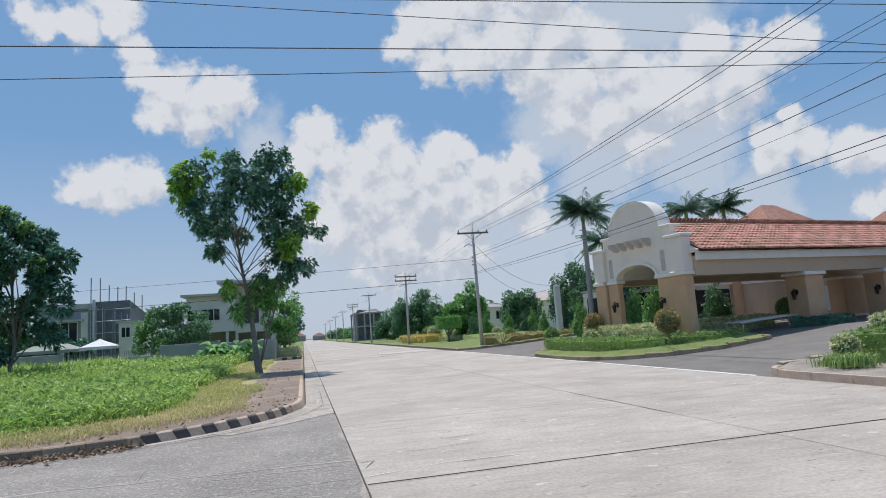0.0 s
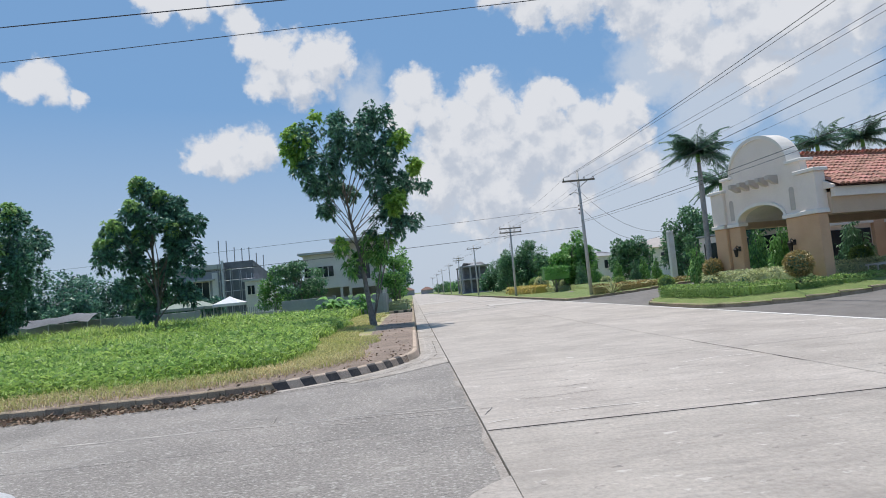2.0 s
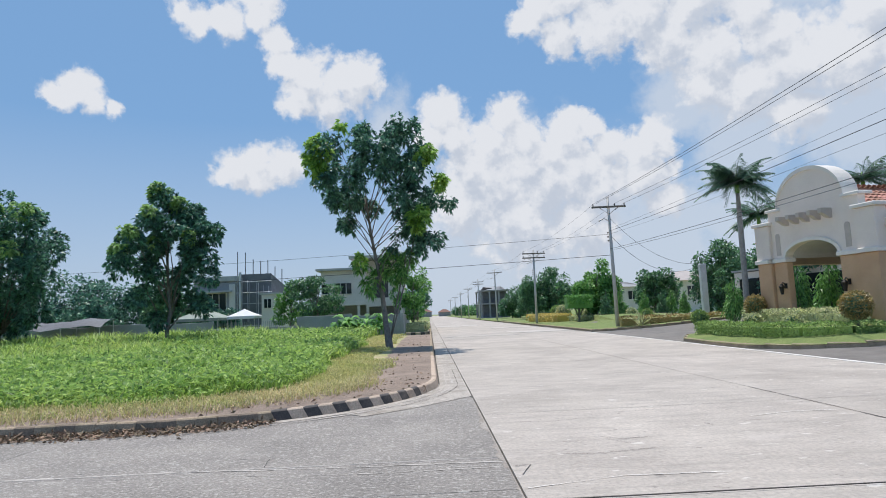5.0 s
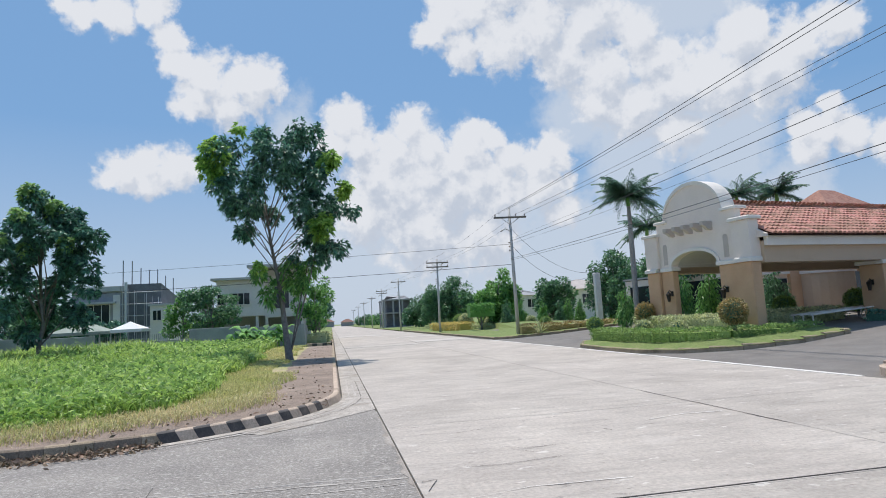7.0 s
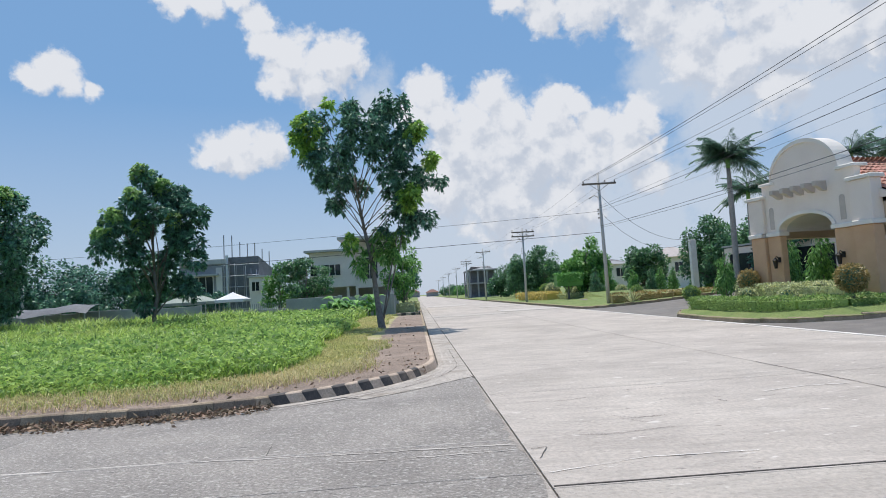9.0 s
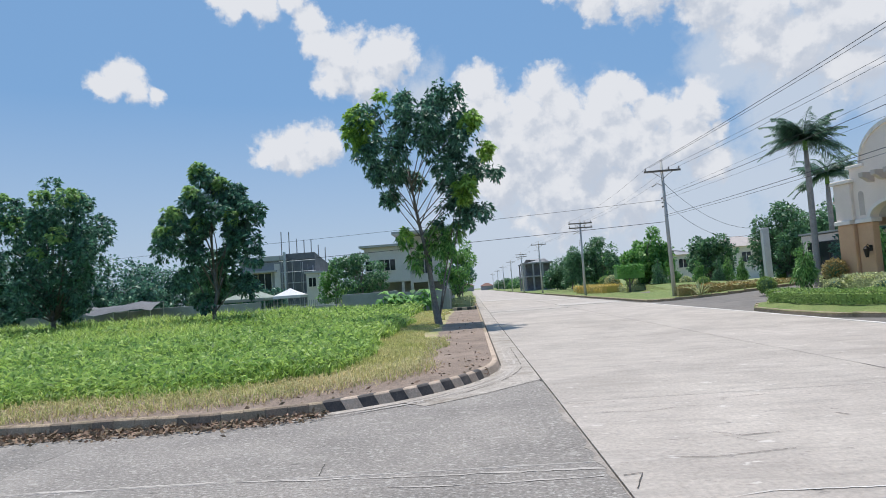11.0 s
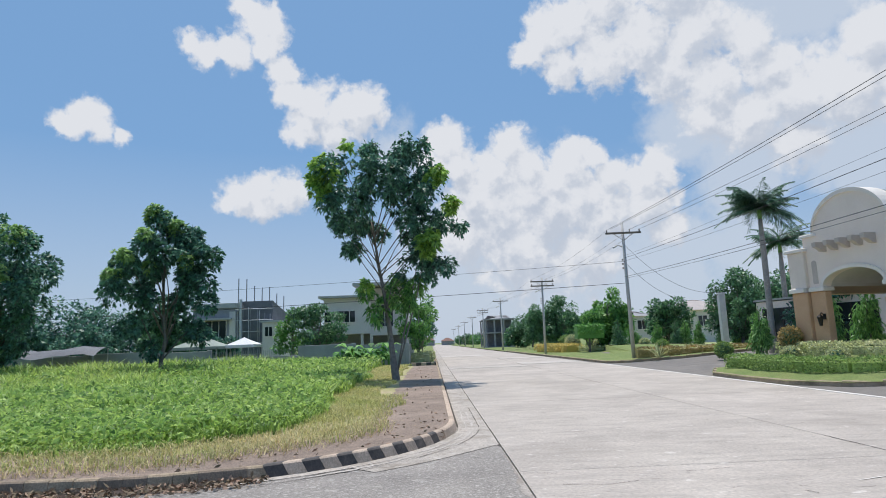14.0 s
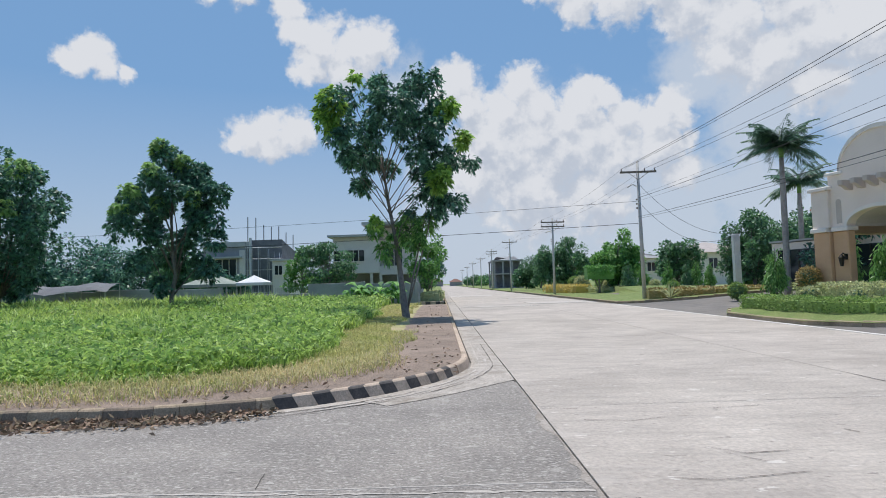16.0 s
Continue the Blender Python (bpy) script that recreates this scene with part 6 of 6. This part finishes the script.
part("balcony", Shape().box(-6.0, -2.6, 62.0, 63.6, 2.55, 2.80).mesh("balcony", M_WHITEWALL), house)
part("balcony_rail", Shape().box(-6.0, -2.6, 62.0, 62.08, 2.80, 3.35).mesh("balcony_rail", M_WHITEWALL), house)
for x in (-6.75, -5.9, -4.3, -2.75):
    part("column", Shape().box(x - 0.12, x + 0.12, 62.05, 62.3, -0.05, 2.76).mesh("column", M_WHITEWALL), house, "slim white column")
window(house, -8.85, -7.35, 61.98, 3.85, 4.85, 3)
window(house, -5.5, -4.0, 63.58, 3.3, 5.4, 2)
window(house, -10.1, -9.5, 61.98, 3.9, 4.8, 1)

site = root("unfinished_house", "grey unfinished house with scaffold netting and bare column bars", "house")
part("wall", Shape().box(-27.0, -21.9, 75, 83, -0.05, 6.4, 0.02).mesh("wall", M_GREYWALL), site)
part("parapet", Shape().box(-27.2, -21.7, 74.8, 83, 6.403, 6.95, 0.02).mesh("parapet", M_SLAB), site)
part("netted_side", Shape().prism([(75.2, -0.05), (86, -0.05), (86, 5.4), (75.2, 7.1)], "x", -21.88, -18.2).mesh("netted_side", M_NET_SHADE), site, "dark scaffold netting over the side")
part("ledge", Shape().box(-26.9, -22.6, 74.4, 75.0, 5.1, 5.3).mesh("ledge", M_SLAB), site)
part("white_corner", Shape().box(-22.9, -22.2, 74.85, 75.0, 2.0, 6.0).mesh("white_corner", M_WHITEWALL), site)
part("corner_pipe", Shape().tube([(-21.6, 74.7, 0), (-21.6, 74.7, 7.3)], 0.16, 6).mesh("corner_pipe", M_POST), site, "pale upright pipe at the corner")
window(site, -26.4, -23.3, 74.98, 2.9, 5.0, 4)
for k in range(7):
    x = -22.3 + 0.62 * k
    part("column_bar", Shape().tube([(x, 76 + k, 5), (x + 0.05, 76 + k, 9.8 - 0.25 * k + 0.3 * math.sin(k * 2))], 0.06, 5).mesh("column_bar", M_GREYWALL), site, "bare upright column bar")
for k in range(4):
    part("scaffold_tube", Shape().tube([(-22.0 + k * 1.2, 74.9, 0), (-22.0 + k * 1.2, 74.9, 6.8 - k * 0.4)], 0.04, 5).mesh("scaffold_tube", M_POST), site)
for k in range(5):
    part("scaffold_tube", Shape().tube([(-22.2, 74.6, 1.2 + k * 1.25), (-18.0, 74.6, 1.2 + k * 1.25)], 0.035, 5).mesh("scaffold_tube", M_POST), site)
for k in range(6):
    part("scaffold_tube", Shape().tube([(-22.1 + 0.8 * k, 74.55, 0), (-22.1 + 0.8 * k, 74.55, 6.9 - 0.3 * k)], 0.035, 5).mesh("scaffold_tube", M_GREYWALL), site)
annex = root("white_annex", "small white annex building beside the unfinished house", "building")
part("wall", Shape().box(-19.0, -17.2, 74, 80, -0.05, 4.6).mesh("wall", M_WHITEWALL), annex)
part("roof_slab", Shape().box(-19.2, -17.0, 73.8, 80, 4.603, 4.8).mesh("roof_slab", M_SLAB), annex)
window(annex, -18.7, -17.9, 73.98, 3.1, 4.1, 2)

for x, y, h in ((-38.9, 45.4, 9.6), (-31.0, 53.5, 5.6)):
    one("plain_pole", Shape().tube([(x, y, -0.2), (x, y, h)], [0.12, 0.09], 8).mesh("plain_pole", M_POLE, True), "plain grey pole standing behind the lot", "pole", "plain poles")

# far right: houses and the end of the road
pink = root("lawn_house", "pale pink-white house with a low grey roof across the lawn", "house")
part("wall", Shape().box(33.2, 42, 90, 98, -0.05, 4.8).mesh("wall", M_WHITEWALL), pink)
part("roof", hip(Shape(), 32.6, 42.6, 89.4, 98.6, 4.803, 1.6).mesh("roof", M_ROOF_PALE), pink, "low pink-grey roof")
for k in range(3):
    window(pink, 34 + 2.4 * k, 35.2 + 2.4 * k, 89.98, 2.6, 4.0, 2)
grey = root("white_house", "white two-storey house with a dark roof behind the trees", "house")
part("wall", Shape().box(25.5, 31.0, 92, 99, -0.05, 4.3).mesh("wall", M_WHITEWALL), grey)
part("roof", hip(Shape(), 25.2, 31.3, 91.6, 99.4, 4.303, 0.9).mesh("roof", M_GREYWALL), grey, "dark low roof")
for k in range(2):
    window(grey, 26.4 + 2.2 * k, 27.6 + 2.2 * k, 91.98, 2.5, 3.7, 2)
shell = root("unfinished_block", "dark unfinished concrete block with open storeys beside the road", "building")
for z in (0.1, 3.5, 6.6):
    part("floor_slab", Shape().box(12.0, 19.2, 150, 164, z - 0.15, z + 0.15).mesh("floor_slab", M_GREYWALL), shell)
for x in (12.3, 14.4, 16.6, 18.9):
    for y in (150.3, 157, 163.5):
        part("column", Shape().box(x - 0.18, x + 0.18, y - 0.18, y + 0.18, 0.25, 6.45).mesh("column", M_GREYWALL), shell)
# dark colour here stands for the shade inside the open storeys
part("inner_wall", Shape().box(13.0, 18.8, 153, 163, 0.26, 6.4).mesh("inner_wall", M_NET_SHADE), shell, "inner walls coloured dark for the shade of the open storeys")
part("stub_roof", hip(Shape(), 13.0, 18.5, 152, 162, 6.76, 1.0).mesh("stub_roof", M_GREYWALL), shell, "low grey roof over the stair")
g = np.random.default_rng(99)
for i in range(6):
    x, y = -26 + 12 * i + g.uniform(-1, 1), 380 + g.uniform(-25, 45)
    h = g.uniform(2.2, 4.2)
    far = root("distant_house", "small distant house with a reddish roof at the road's end", "house", pose(x, y, 0), "distant houses")
    part("wall", Shape().box(-4, 4, -3, 3, -0.05, h).mesh("wall", M_GREYWALL), far)
    part("roof", hip(Shape(), -4.6, 4.6, -3.6, 3.6, h + 0.003, 2.0).mesh("roof", M_RED), far, "reddish roof")
for i in range(40):
    left = i % 2 == 0
    y = 90 + i * 8
    x = (-4.0 - g.uniform(0, 12)) if left else (15.5 + g.uniform(0, 14))
    tree("distant_tree", "distant green roadside tree", (x, y, 0.1), g.uniform(4, 6.5), g.uniform(4, 7), 300 + i, M_LEAF_PARK if i % 3 else M_LEAF_MID, 1300, 0.7, 0.05, 20, 0.22, "distant trees")
for i in range(16):
    tree("horizon_tree", "distant green tree on the horizon", (-150 + i * 22 + g.uniform(-6, 6) + (60 if i > 6 else 0), 190 + g.uniform(-30, 60), 0), g.uniform(6, 9), g.uniform(12, 18), 340 + i, M_LEAF_PARK, 1300, 1.4, 0.02, 26, 0.2, "horizon trees")

# ---- near corner: island kerb and post ----
isle = [(-1.0, 0.5), (-1.0, 4.9), (-1.12, 5.75), (-1.45, 6.29), (-1.87, 6.57), (-2.49, 6.79), (-3.07, 6.98), (-9.0, 7.4)]
il = along(isle)
near = root("near_kerb", "weathered kerb with faded black and white stripes at the near corner", "kerb", kind="structure")
t, k = 0.0, 0
while t < il[-1] - 0.3:
    part("kerb_stone", kerb_stone(isle, il, t, t + 0.27, 0.15, M_KERB_WHITE if k % 2 else M_KERB, 0.03), near)
    t += 0.28; k += 1
one("near_soil", Shape().add([(-1.13, 0.5, 0.135), (-1.13, 4.9, 0.14), (-1.25, 5.7, 0.14), (-1.53, 6.17, 0.14), (-1.93, 6.44, 0.14), (-2.53, 6.66, 0.14), (-3.1, 6.85, 0.14), (-9.0, 7.26, 0.14), (-9, 0.5, 0.14)], [(0, 1, 2, 3, 4, 5, 6, 7, 8)]).mesh("near_soil", M_SOIL), "dry brown soil behind the near kerb", "soil", kind="structure")
post = root("post", "grey-white painted round post with a moulded base at the corner", "post", pose(-2.15, 5.2, 0.1))
part("shaft", Shape().lathe([(0.095, 0.76), (0.09, 1.2), (0.085, 2.4), (0.08, 4.2)], 0, 0, 20).mesh("shaft", M_POST, True), post)
part("base", Shape().lathe([(0.2, 0.0), (0.2, 0.55), (0.21, 0.60), (0.215, 0.64), (0.20, 0.67), (0.15, 0.70), (0.115, 0.725), (0.11, 0.74), (0.13, 0.755), (0.125, 0.775), (0.095, 0.79)], 0, 0, 20).mesh("base", M_POST, True), post, "moulded pedestal base")
patch = [(0.6, 2.2), (0.6, 7.31), (0.42, 7.16), (0.27, 6.99), (0.14, 6.78), (0.07, 6.45), (0.04, 5.9), (0.0, 4.6), (-0.15, 2.2)]
one("concrete_patch", Shape().prism(patch, "z", -0.1, 0.008).mesh("concrete_patch", M_ROAD), "pale rounded concrete patch at the slab corner", "patch", kind="structure")
